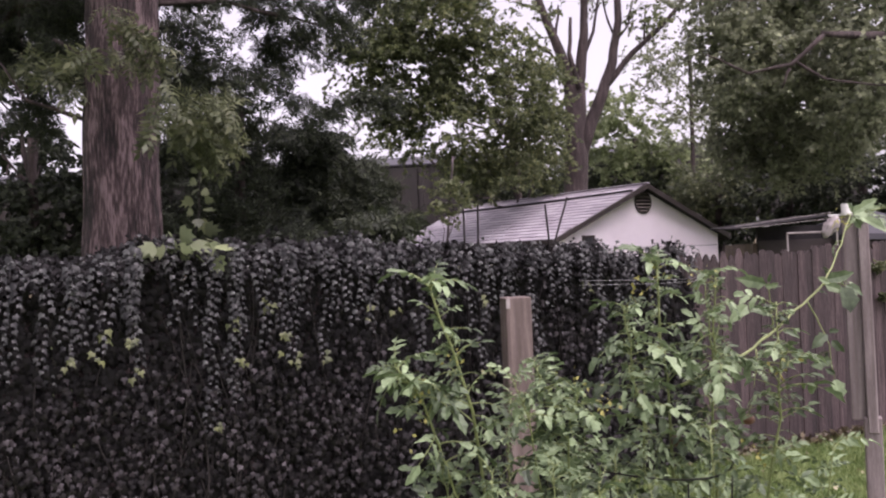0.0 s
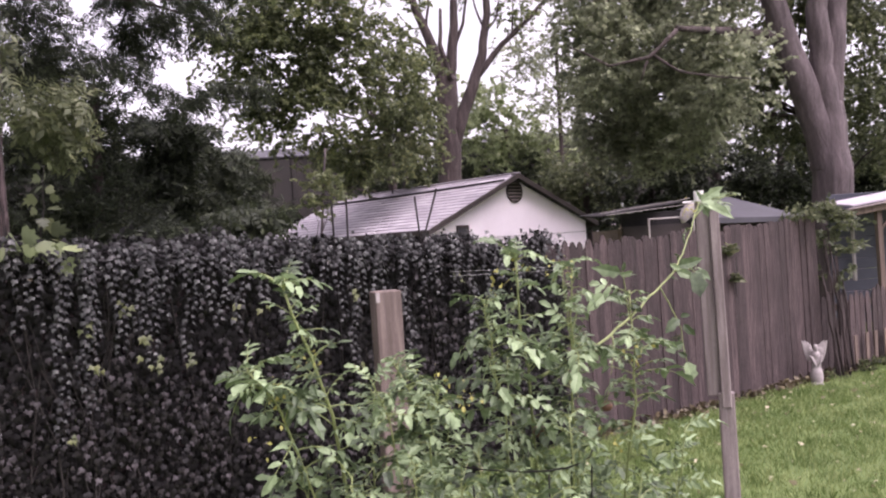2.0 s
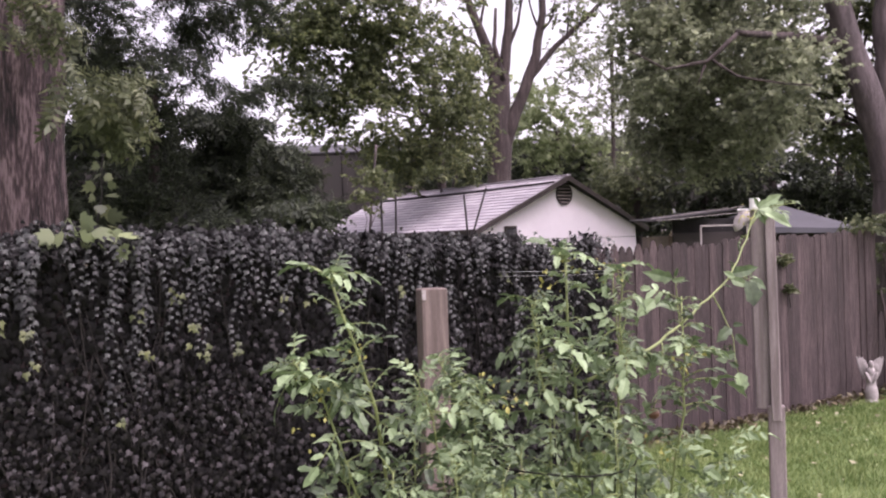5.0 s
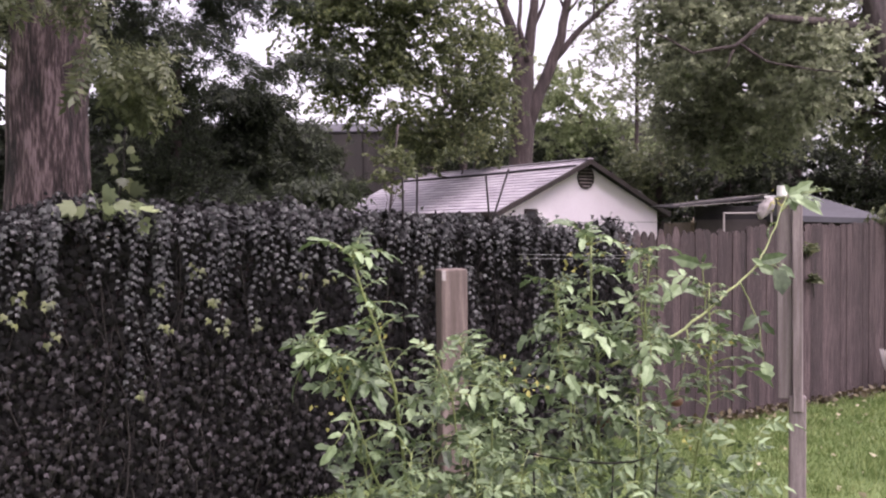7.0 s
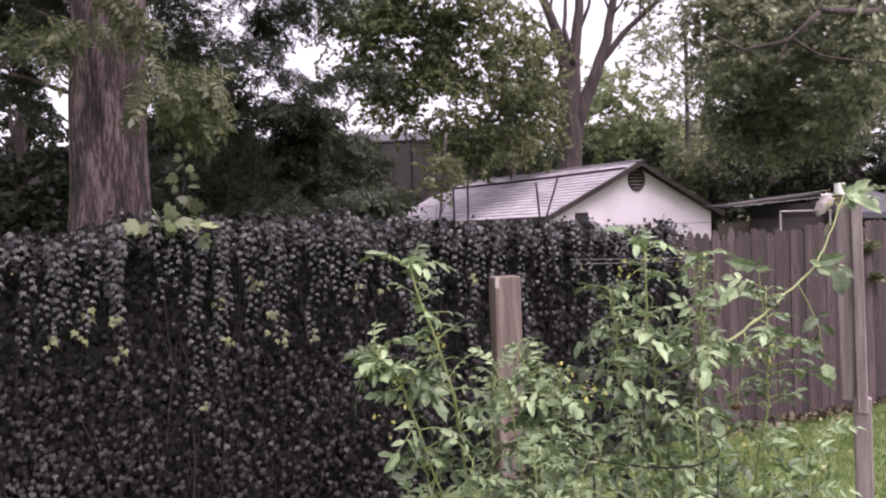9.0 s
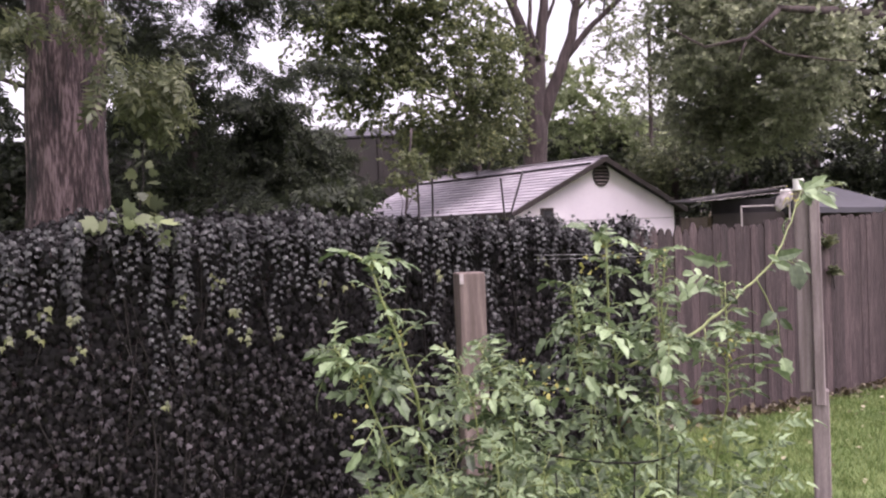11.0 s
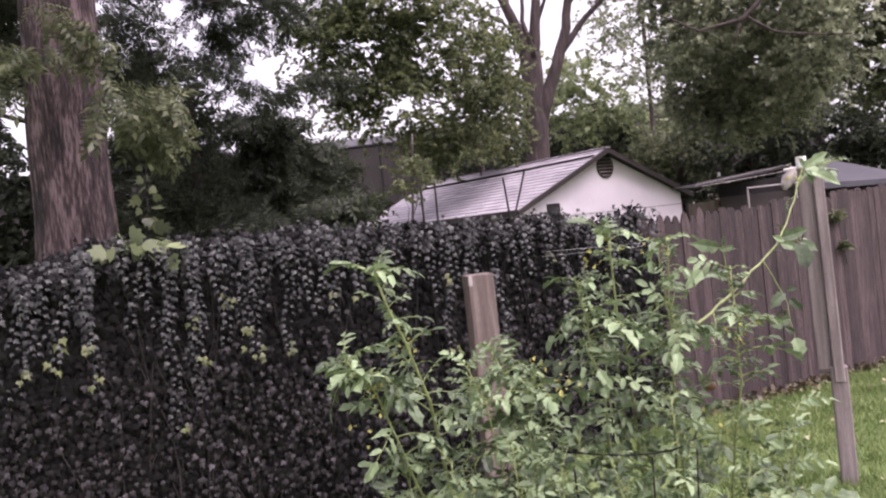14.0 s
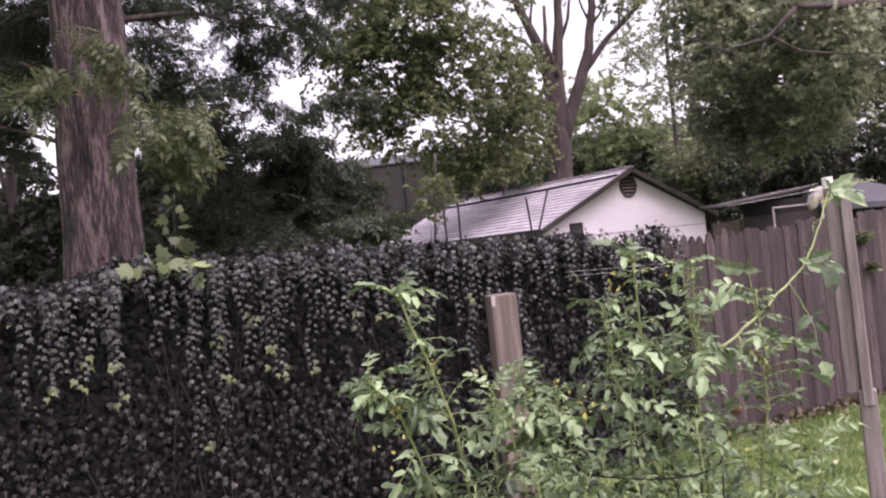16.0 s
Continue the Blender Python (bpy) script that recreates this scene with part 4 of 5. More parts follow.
MAPLE = [(1.62, 23.0, 6.27, 0.45, 0.7, 0.88), (1.53, 23.0, 5.09, 0.51, 0.64, 0.8), (1.01, 22.0, 5.81, 0.46, 0.61, 0.76), (1.29, 22.0, 5.34, 0.58, 0.73, 0.92), (1.18, 22.0, 6.55, 0.53, 0.55, 0.69), (1.39, 23.0, 4.31, 0.56, 0.51, 0.64), (-2.24, 20.0, 6.43, 1.46, 1.31, 1.18), (-0.43, 20.0, 6.34, 1.25, 1.12, 1.11), (-1.32, 20.0, 5.0, 1.32, 1.19, 0.76)]
MAPLE += [(0.5, 21.0, 4.93, 0.73, 0.72, 0.8), (0.64, 21.0, 6.8, 0.66, 0.85, 0.95), (-2.86, 20.0, 5.07, 0.69, 0.62, 0.49), (-1.36, 20.0, 7.63, 1.81, 1.62, 0.83), (0.18, 21.0, 4.07, 0.88, 0.79, 0.58), (-3.06, 20.0, 7.17, 0.83, 0.75, 0.56), (-1.32, 20.0, 8.74, 2.22, 2.0, 0.83), (-0.55, 21.0, 3.96, 1.02, 0.92, 0.58)]
FAR_GREEN = [(4.97, 38.0, 8.11, 1.06, 1.06, 1.32), (5.98, 38.0, 7.41, 1.72, 1.54, 1.45), (7.37, 38.0, 6.44, 1.19, 1.19, 1.32), (5.03, 38.0, 5.89, 1.58, 1.43, 1.06), (8.11, 38.0, 5.63, 1.58, 1.43, 0.92)]
THIN = [(7.69, 35.0, 8.54, 0.97, 1.42, 1.58), (8.34, 35.0, 6.85, 0.92, 1.31, 1.46), (6.91, 35.0, 10.01, 0.97, 1.09, 1.22), (8.78, 35.0, 9.91, 1.22, 1.31, 1.46)]
RIGHT = [(5.13, 16.0, 5.4, 1.0, 0.9, 1.0), (6.73, 17.0, 4.98, 1.3, 1.17, 1.18), (5.43, 18.0, 4.39, 0.94, 0.84, 0.75), (6.75, 15.2, 4.8, 0.68, 0.8, 1.1), (6.49, 18.0, 3.86, 1.31, 1.18, 0.75), (4.79, 16.0, 6.61, 1.22, 1.1, 0.78), (6.91, 16.0, 6.7, 1.67, 1.5, 0.78)]
RIGHT_FAR = [(10.63, 20.0, 4.59, 1.11, 1.12, 1.25), (11.68, 18.0, 5.42, 1.12, 1.35, 1.5), (12.77, 19.0, 3.83, 1.19, 1.07, 1.19), (9.4, 20.0, 5.6, 1.2, 1.1, 1.3), (11.6, 18.6, 7.2, 1.5, 1.2, 1.0), (10.2, 18.4, 7.3, 1.3, 1.1, 0.9), (6.6, 20.5, 5.4, 1.5, 1.2, 1.4), (8.2, 20.5, 6.2, 1.5, 1.2, 1.4)]
DARK_ROW = [(6.84, 26.0, 3.78, 1.26, 1.14, 0.81), (8.66, 25.0, 3.62, 1.56, 1.41, 0.95), (10.37, 24.0, 3.54, 1.67, 1.5, 1.0), (12.41, 24.0, 3.7, 1.67, 1.5, 1.17), (14.58, 24.0, 3.61, 1.83, 1.65, 1.33), (15.73, 23.0, 3.46, 1.44, 1.29, 1.44)]
FAR_ROW = [(0.05, 36.0, 4.89, 1.5, 1.35, 1.0), (5.27, 40.0, 5.14, 1.94, 1.75, 0.97), (7.83, 38.0, 4.86, 1.58, 1.43, 0.79), (2.14, 38.0, 4.97, 1.58, 1.43, 0.79)]

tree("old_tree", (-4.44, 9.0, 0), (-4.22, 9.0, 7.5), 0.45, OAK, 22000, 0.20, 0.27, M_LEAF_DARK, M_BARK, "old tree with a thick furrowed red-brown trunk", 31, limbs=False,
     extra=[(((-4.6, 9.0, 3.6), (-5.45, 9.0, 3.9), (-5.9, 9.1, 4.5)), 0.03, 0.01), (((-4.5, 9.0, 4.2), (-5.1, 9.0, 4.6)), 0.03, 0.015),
            # first three: limbs to the unseen lobes that shade the ivy
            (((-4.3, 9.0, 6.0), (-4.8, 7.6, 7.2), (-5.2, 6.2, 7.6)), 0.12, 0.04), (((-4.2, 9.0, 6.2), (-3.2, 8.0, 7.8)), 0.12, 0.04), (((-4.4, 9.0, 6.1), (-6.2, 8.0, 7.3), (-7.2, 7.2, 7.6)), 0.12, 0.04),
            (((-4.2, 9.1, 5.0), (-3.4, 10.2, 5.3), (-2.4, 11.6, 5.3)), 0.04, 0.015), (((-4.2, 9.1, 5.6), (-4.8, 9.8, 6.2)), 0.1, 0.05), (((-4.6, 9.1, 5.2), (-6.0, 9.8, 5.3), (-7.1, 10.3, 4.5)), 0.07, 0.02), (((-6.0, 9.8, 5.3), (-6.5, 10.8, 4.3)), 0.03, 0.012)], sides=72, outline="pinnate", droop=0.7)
# unseen leaves added overhead to cut the sky light on shrubs and ivy
shade_canopy = [(-5.6, 10.6, 8.9, 2.6, 2.4, 0.9), (-8.6, 11.6, 8.8, 2.6, 2.4, 0.9), (-3.0, 11.2, 9.2, 2.4, 2.2, 0.9), (-6.8, 13.6, 9.6, 3.0, 2.6, 1.0), (-10.0, 14.6, 9.6, 2.8, 2.4, 1.0), (-3.6, 13.8, 9.8, 2.6, 2.4, 0.9)]
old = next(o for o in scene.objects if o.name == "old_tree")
ob = cloud("upper_crown", *crown(shade_canopy, 15000, 0.22, 0.5, 35, 0.4, 0.2), M_LEAF_DARK, old, "dark green upper crown", seed=36)
ob.matrix_parent_inverse = old.matrix_basis.inverted()
tree("young_tree", (-4.45, 9.95, 0), (-4.3, 9.8, 5.6), 0.06, SPRAY, 620, 0.30, 0.28, M_LEAF_SPRAY, M_BARK2, "slender tree with pale green feathery sprays", 32, limbs=False, droop=0.9, outline="pinnate")
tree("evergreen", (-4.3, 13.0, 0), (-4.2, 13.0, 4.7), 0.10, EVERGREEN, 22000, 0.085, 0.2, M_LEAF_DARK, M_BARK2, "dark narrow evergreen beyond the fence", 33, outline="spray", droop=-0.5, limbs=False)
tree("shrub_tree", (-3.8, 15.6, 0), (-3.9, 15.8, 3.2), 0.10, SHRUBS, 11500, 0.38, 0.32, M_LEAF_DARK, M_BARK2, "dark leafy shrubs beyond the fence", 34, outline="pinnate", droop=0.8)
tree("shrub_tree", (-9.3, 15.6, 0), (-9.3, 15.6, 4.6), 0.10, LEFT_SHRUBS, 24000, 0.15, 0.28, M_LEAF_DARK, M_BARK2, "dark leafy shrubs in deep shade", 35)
tree("maple", (0.9, 27.6, 0), (0.5, 26.6, 7.6), 0.13, MAPLE, 46000, 0.125, 0.34, M_LEAF_MID, M_BARK2, "full green maple behind the garage", 36)
YOUNG = [(-1.02, 18.5, 3.09, 0.44, 0.43, 0.54), (-1.3, 18.5, 2.95, 0.3, 0.3, 0.3), (-0.77, 18.5, 3.53, 0.26, 0.31, 0.39)]
tree("young_tree", (-1.45, 18.6, 0), (-1.0, 18.6, 4.2), 0.03, YOUNG, 1100, 0.10, 0.22, M_LEAF_LIGHT, M_BARK3, "thin young tree with yellow-green leaves", 44)
tree("forked_tree", (2.60, 28.0, 0), (2.80, 28.0, 7.6), 0.45, [(1.6, 28.0, 10.2, 0.9, 0.8, 0.6), (3.4, 28.0, 10.6, 1.0, 0.8, 0.5), (5.3, 28.0, 9.6, 0.7, 0.7, 0.5), (2.0, 28.0, 6.4, 0.35, 0.4, 0.4), (0.9, 28.0, 9.0, 0.5, 0.5, 0.5), (2.0, 28.0, 8.2, 0.4, 0.4, 0.5)], 2000, 0.14, 0.4, M_LEAF_MID, M_BARK2,
     "tall forked tree with bare grey-brown limbs", 37, limbs=False, sides=40,
     extra=[(((2.75, 28.0, 6.6), (2.55, 28.0, 8.2), (1.95, 28.0, 9.8), (1.2, 28, 12.0)), 0.24, 0.09), (((2.80, 28.0, 7.0), (3.05, 28.0, 8.4), (3.2, 28.0, 9.8), (3.3, 28, 13)), 0.23, 0.09),
            (((2.7, 28.0, 4.5), (3.15, 27.9, 5.9), (3.7, 27.9, 7.2), (4.1, 27.9, 8.3), (4.35, 27.9, 9.7), (4.6, 28, 12.5)), 0.27, 0.09), (((3.85, 27.9, 7.5), (4.8, 28.0, 8.6), (5.85, 28.0, 9.5), (7.2, 28, 11.0)), 0.12, 0.05),
            ] + [(((2.5, 28.0, 8.0), (2.0, 27.8, 8.7), (1.1, 27.6, 9.2)), 0.07, 0.02), (((3.05, 28, 8.4), (3.5, 28, 9.4), (3.75, 28, 10.8)), 0.08, 0.03), (((4.25, 28, 9.1), (3.95, 28, 10.0), (3.8, 28, 11)), 0.05, 0.02),
            (((2.2, 28, 9.2), (2.35, 28, 10.4)), 0.06, 0.03), (((5.2, 28, 8.95), (5.3, 28, 10.2)), 0.04, 0.02), (((1.7, 28, 10.3), (0.8, 28, 10.6)), 0.05, 0.02), (((2.9, 27.7, 7.4), (2.6, 27.5, 8.6), (2.7, 27.5, 9.8)), 0.1, 0.05),
            (((4.2, 27.9, 8.9), (4.7, 27.9, 9.6), (4.9, 27.9, 10.6)), 0.05, 0.02)])
tree("far_tree", (6.5, 38.0, 0), (6.5, 38.0, 7.0), 0.2, FAR_GREEN, 6500, 0.24, 0.6, M_LEAF_FRESH, M_BARK2, "light green tree in the distance", 38)
tree("thin_tree", (8.3, 35.0, 0), (8.4, 35.0, 11.0), 0.10, THIN, 5000, 0.15, 0.5, M_LEAF_GREY, M_BARK2, "thin tree with sparse grey-green leaves", 39)
tree("leaning_tree", (9.55, 16.0, 0), (9.38, 16.0, 4.2), 0.44, RIGHT, 36000, 0.125, 0.36, M_LEAF_GREY, M_BARK3, "big forked tree with spreading grey-green boughs", 40, sides=48, limbs=False,
     extra=[(((9.36, 16.0, 2.9), (9.24, 15.95, 3.5), (8.9, 15.9, 4.57), (8.51, 15.9, 5.72), (8.26, 15.9, 6.86), (8.0, 15.9, 8.5)), 0.33, 0.19), (((9.36, 15.95, 3.2), (9.32, 15.85, 4.57), (9.23, 15.8, 5.71), (9.29, 15.8, 6.86), (9.3, 15.8, 8.5)), 0.25, 0.17),
            (((9.42, 16.0, 3.0), (9.52, 16.0, 4.4), (9.68, 16.0, 5.48), (9.83, 16.0, 6.87), (9.9, 16.0, 8.5)), 0.27, 0.15),
            ] + [(((8.5, 15.9, 5.55), (8.1, 15.8, 5.63), (7.17, 15.2, 5.59), (6.35, 14.6, 5.49), (5.57, 14.0, 5.40)), 0.12, 0.05), (((5.57, 14.0, 5.37), (5.03, 14.0, 4.91), (4.31, 14.0, 4.79), (3.62, 14.0, 5.15)), 0.045, 0.012),
            (((5.1, 14.0, 4.96), (5.54, 14.0, 4.65), (6.2, 14.0, 4.52), (6.9, 14.1, 4.47)), 0.03, 0.01), (((5.0, 14.0, 4.85), (4.85, 14.0, 4.5)), 0.025, 0.01)])
tree("garden_tree", (11.2, 19.5, 0), (11.2, 19.5, 5.6), 0.2, RIGHT_FAR, 46000, 0.12, 0.36, M_LEAF_SPRAY, M_BARK2, "dark leafy tree behind the blue house", 41)
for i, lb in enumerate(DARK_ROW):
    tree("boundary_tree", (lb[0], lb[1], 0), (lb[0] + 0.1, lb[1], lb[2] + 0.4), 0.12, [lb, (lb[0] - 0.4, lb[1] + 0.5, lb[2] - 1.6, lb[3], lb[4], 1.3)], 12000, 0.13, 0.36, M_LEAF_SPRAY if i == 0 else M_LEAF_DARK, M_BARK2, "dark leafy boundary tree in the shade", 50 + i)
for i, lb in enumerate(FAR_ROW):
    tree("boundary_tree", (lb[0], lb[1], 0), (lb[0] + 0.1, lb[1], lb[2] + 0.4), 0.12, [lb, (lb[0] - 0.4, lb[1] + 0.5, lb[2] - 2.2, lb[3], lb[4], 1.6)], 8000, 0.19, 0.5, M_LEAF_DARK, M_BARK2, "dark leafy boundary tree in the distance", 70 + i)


def build_far_woods():
    rnd = random.Random(5)
    lobes = [(x + rnd.uniform(-1, 1), 58 + rnd.uniform(-4, 4) - 0.012 * x * x * 0.5, rnd.uniform(2.0, 4.5), rnd.uniform(2, 3.4), 2.5, rnd.uniform(2.0, 3.2)) for x in range(-44, 56, 2)]
    ob = cloud("far_woods", *crown(lobes, 60000, 0.42, 0.9, 90, 0.3, 0.4), M_LEAF_MID, outline="leaf", seed=90)
    tagged(ob, "far belt of green woods closing the gardens", "woods", kind="stuff")


build_far_woods()


# ---- the freight train behind the trees ----
def freight_car(x, label, marks):
    """A boxcar: ribbed sides, a shallow roof with ribs, a sliding door, sill and two bogies."""
    L, W, Z0, Z1 = 15.2, 2.9, 1.15, 4.35
    t = thing("freight_car", (x, 44.0, 2.45), label, "freight car", "cars of the freight train")
    part("body", box((L, W, Z1 - Z0), (0, 0, (Z0 + Z1) / 2), 0.03), M_CAR, t)
    vs = [(u * (L / 2 + 0.06), v, z) for u in (-1, 1) for v, z in ((-W / 2 - 0.1, Z1 - 0.06), (-W / 2 - 0.1, Z1 + 0.06), (0, Z1 + 0.62), (W / 2 + 0.1, Z1 + 0.06), (W / 2 + 0.1, Z1 - 0.06))]
    mesh_ob("roof", vs, [(0, 1, 6, 5), (1, 2, 7, 6), (2, 3, 8, 7), (3, 4, 9, 8), (4, 0, 5, 9), (4, 3, 2, 1, 0), (5, 6, 7, 8, 9)], M_SLATE, t)
    part("eave_strip", box((L, 0.03, 0.05), (0, -W / 2 - 0.12, Z1 - 0.02)), M_IRON, t, "dark rail under the roof")
    for k in range(17):
        u = -L / 2 + 0.25 + k * (L - 0.5) / 16
        if abs(u) > 1.5:
            part("side_rib", box((0.10, 0.07, Z1 - Z0 - 0.1), (u, -W / 2 - 0.035, (Z0 + Z1) / 2), 0.012), M_CAR, t)
        part("roof_rib", box((0.07, W / 2 + 0.2, 0.05), (u, -W / 4, Z1 + 0.36), 0.01, (math.degrees(math.atan2(0.56, W / 2 + 0.1)), 0, 0)), M_SLATE, t)
    d = part("door", box((2.7, 0.09, Z1 - Z0 - 0.2), (0, -W / 2 - 0.05, (Z0 + Z1) / 2), 0.02), M_CAR, t)
    part("door_bar", box((0.07, 0.05, Z1 - Z0 - 0.3), (1.1, -W / 2 - 0.11, (Z0 + Z1) / 2), 0.01), M_IRON, d)
    part("sill", box((L, 0.2, 0.24), (0, -W / 2 + 0.1, Z0 - 0.1), 0.02), M_IRON, t)
    for u in marks:
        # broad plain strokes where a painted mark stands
        for at, size in (((u, 3.55), (0.62, 0.16)), ((u, 2.85), (0.62, 0.16)), ((u - 0.23, 3.2), (0.16, 0.6))):
            part("painted_mark", box((size[0], 0.008, size[1]), (at[0], -W / 2 - 0.075, at[1])), M_MARK, t, "dull orange painted mark")
    for u in (-L / 2 + 2.2, L / 2 - 2.2):
        g = part("bogie", box((2.3, 0.16, 0.3), (u, -0.95, 0.55), 0.04), M_IRON, t)
        for w in (-0.85, 0.85):
            v, f = tube([(u + w, -0.86, 0.42), (u + w, -0.72, 0.42)], 0.42, 20)
            mesh_ob("wheel", v, f, M_IRON, g)
    return t


def build_railway():
    vs = [(x, y, z) for x in (-80.0, 80.0) for y, z in ((37.6, -0.1), (41.6, 2.18), (46.4, 2.18), (50.4, -0.1))]
    tagged(mesh_ob("embankment", vs, [(0, 1, 5, 4), (1, 2, 6, 5), (2, 3, 7, 6), (0, 3, 2, 1), (4, 5, 6, 7), (0, 4, 7, 3)], M_LITTER), "low weedy railway embankment behind the trees", "embankment", kind="structure")
    t = thing("railway_track", (0, 44.0, 2.16), "railway track on a low embankment", "railway track", kind="structure")
    for y in (-0.75, 0.75):
        part("track_rail", box((150, 0.07, 0.17), (0, y, 0.205), 0.01), M_IRON, t)
    part("ballast", box((150, 3.4, 0.12), (0, 0, 0.06), 0.03), M_STONE, t)
    for x, marks in ((-21.6, ()), (-5.2, (-5.6, -4.7)), (11.2, ())):
        freight_car(x, "dark brown ribbed freight car with a low roof on the railway", marks)


M_CAR = mat("dark_brown_steel", [(0.3, (0.007, 0.005, 0.0048)), (0.5, (0.014, 0.0102, 0.0098)), (0.7, (0.026, 0.019, 0.0175))], 1.2, 0.7, 0.2, stretch=(1, 1, 0.4), fine=14)
M_MARK = mat("faded_orange_paint", [(0.3, (0.30, 0.11, 0.03)), (0.7, (0.42, 0.17, 0.05))], 4, 0.7, 0.1)
build_railway()


# ---- tomato plants ----
def leaflet(vs, fs, base, way, up, length, rnd, broad=1.0):
    """One lobed leaflet with a folded midrib, a twist and a drooping tip."""
    way, up = Vector(way).normalized(), Vector(up)
    side = way.cross(up).normalized()
    up = side.cross(way).normalized()
    k0 = len(vs)
    droop, twist, bend = rnd.uniform(0.0, 0.55), rnd.uniform(-0.5, 0.5), rnd.uniform(-0.2, 0.2)
    w = [0.06, 0.25, 0.20, 0.25, 0.13, 0.0]
    n = len(w)
    for i in range(n):
        t = i / (n - 1)
        mid = Vector(base) + way * (length * t) - up * (length * droop * t * t) + side * (length * bend * t * t)
        sd = side * math.cos(twist * t) + up * math.sin(twist * t)
        lw = length * broad * w[i] * rnd.uniform(0.8, 1.2)
        vs.append(mid)
        if i < n - 1:
            vs.append(mid + sd * lw + up * lw * 0.3 + way * rnd.uniform(-0.04, 0.09) * length)
            vs.append(mid - sd * lw + up * lw * 0.3 + way * rnd.uniform(-0.04, 0.09) * length)
    for i in range(n - 1):
        a, l, r = k0 + 3 * i, k0 + 3 * i + 1, k0 + 3 * i + 2
        if i < n - 2:
            b, l2, r2 = a + 3, l + 3, r + 3
            fs += [(a, b, l2, l), (a, r, r2, b)]
        else:
            b = a + 3
            fs += [(a, b, l), (a, r, b)]


def tomato_leaf_mesh(seed, pairs, length, curl):
    """A compound leaf that springs from the origin along +x and arches down."""
    rnd = random.Random(seed)
    vs, fs = [], []
    pts = []
    sway = rnd.uniform(-0.25, 0.25)
    for i in range(7):
        t = i / 6
        pts.append(Vector((length * t * (1 - 0.2 * curl * t), length * sway * t * t, length * (0.42 * t - curl * 0.62 * t * t))))
    v, f = tube(pts, [0.0034 - 0.0004 * i for i in range(7)], 4, cap=False)
    vs += v
    fs += f
    for k in range(pairs):
        t = 0.3 + 0.5 * k / max(1, pairs - 1)
        for sg in (-1, 1):
            u = min(0.95, t + rnd.uniform(-0.06, 0.06))
            i = min(5, int(u * 6))
            p = pts[i].lerp(pts[i + 1], u * 6 - i)
            d = (pts[i + 1] - pts[i]).normalized()
            ll = length * rnd.uniform(0.22, 0.40) * (1.0 if k else 0.75)
            leaflet(vs, fs, p, d * rnd.uniform(0.3, 0.9) + Vector((0, sg, rnd.uniform(-0.4, 0.3))), (0, 0, 1), ll, rnd)
            if rnd.random() < 0.4:
                leaflet(vs, fs, p + d * length * 0.05, d * 0.2 + Vector((0, -sg, rnd.uniform(-0.3, 0.4))), (0, 0, 1), ll * 0.35, rnd)
    d = (pts[6] - pts[5]).normalized()
    leaflet(vs, fs, pts[6], d, (0, 0, 1), length * 0.44, rnd)
    me = bpy.data.meshes.new("leaf")
    me.from_pydata([tuple(q) for q in vs], [], fs)
    me.materials.append(M_TOMATO)
    me.materials.append(M_TOMATO_STEM)
    for q in range(len(f)):
        me.polygons[q].material_index = 1
    return me


TOMATO_LEAVES = [tomato_leaf_mesh(s, p, l, c) for s, p, l, c in ((1, 3, 0.19, 0.9), (2, 3, 0.16, 0.5), (3, 2, 0.13, 1.1), (4, 3, 0.20, 0.75), (5, 2, 0.14, 0.4), (6, 3, 0.17, 1.35), (7, 3, 0.15, 1.0), (8, 3, 0.18, 0.6), (9, 2, 0.12, 0.8))]


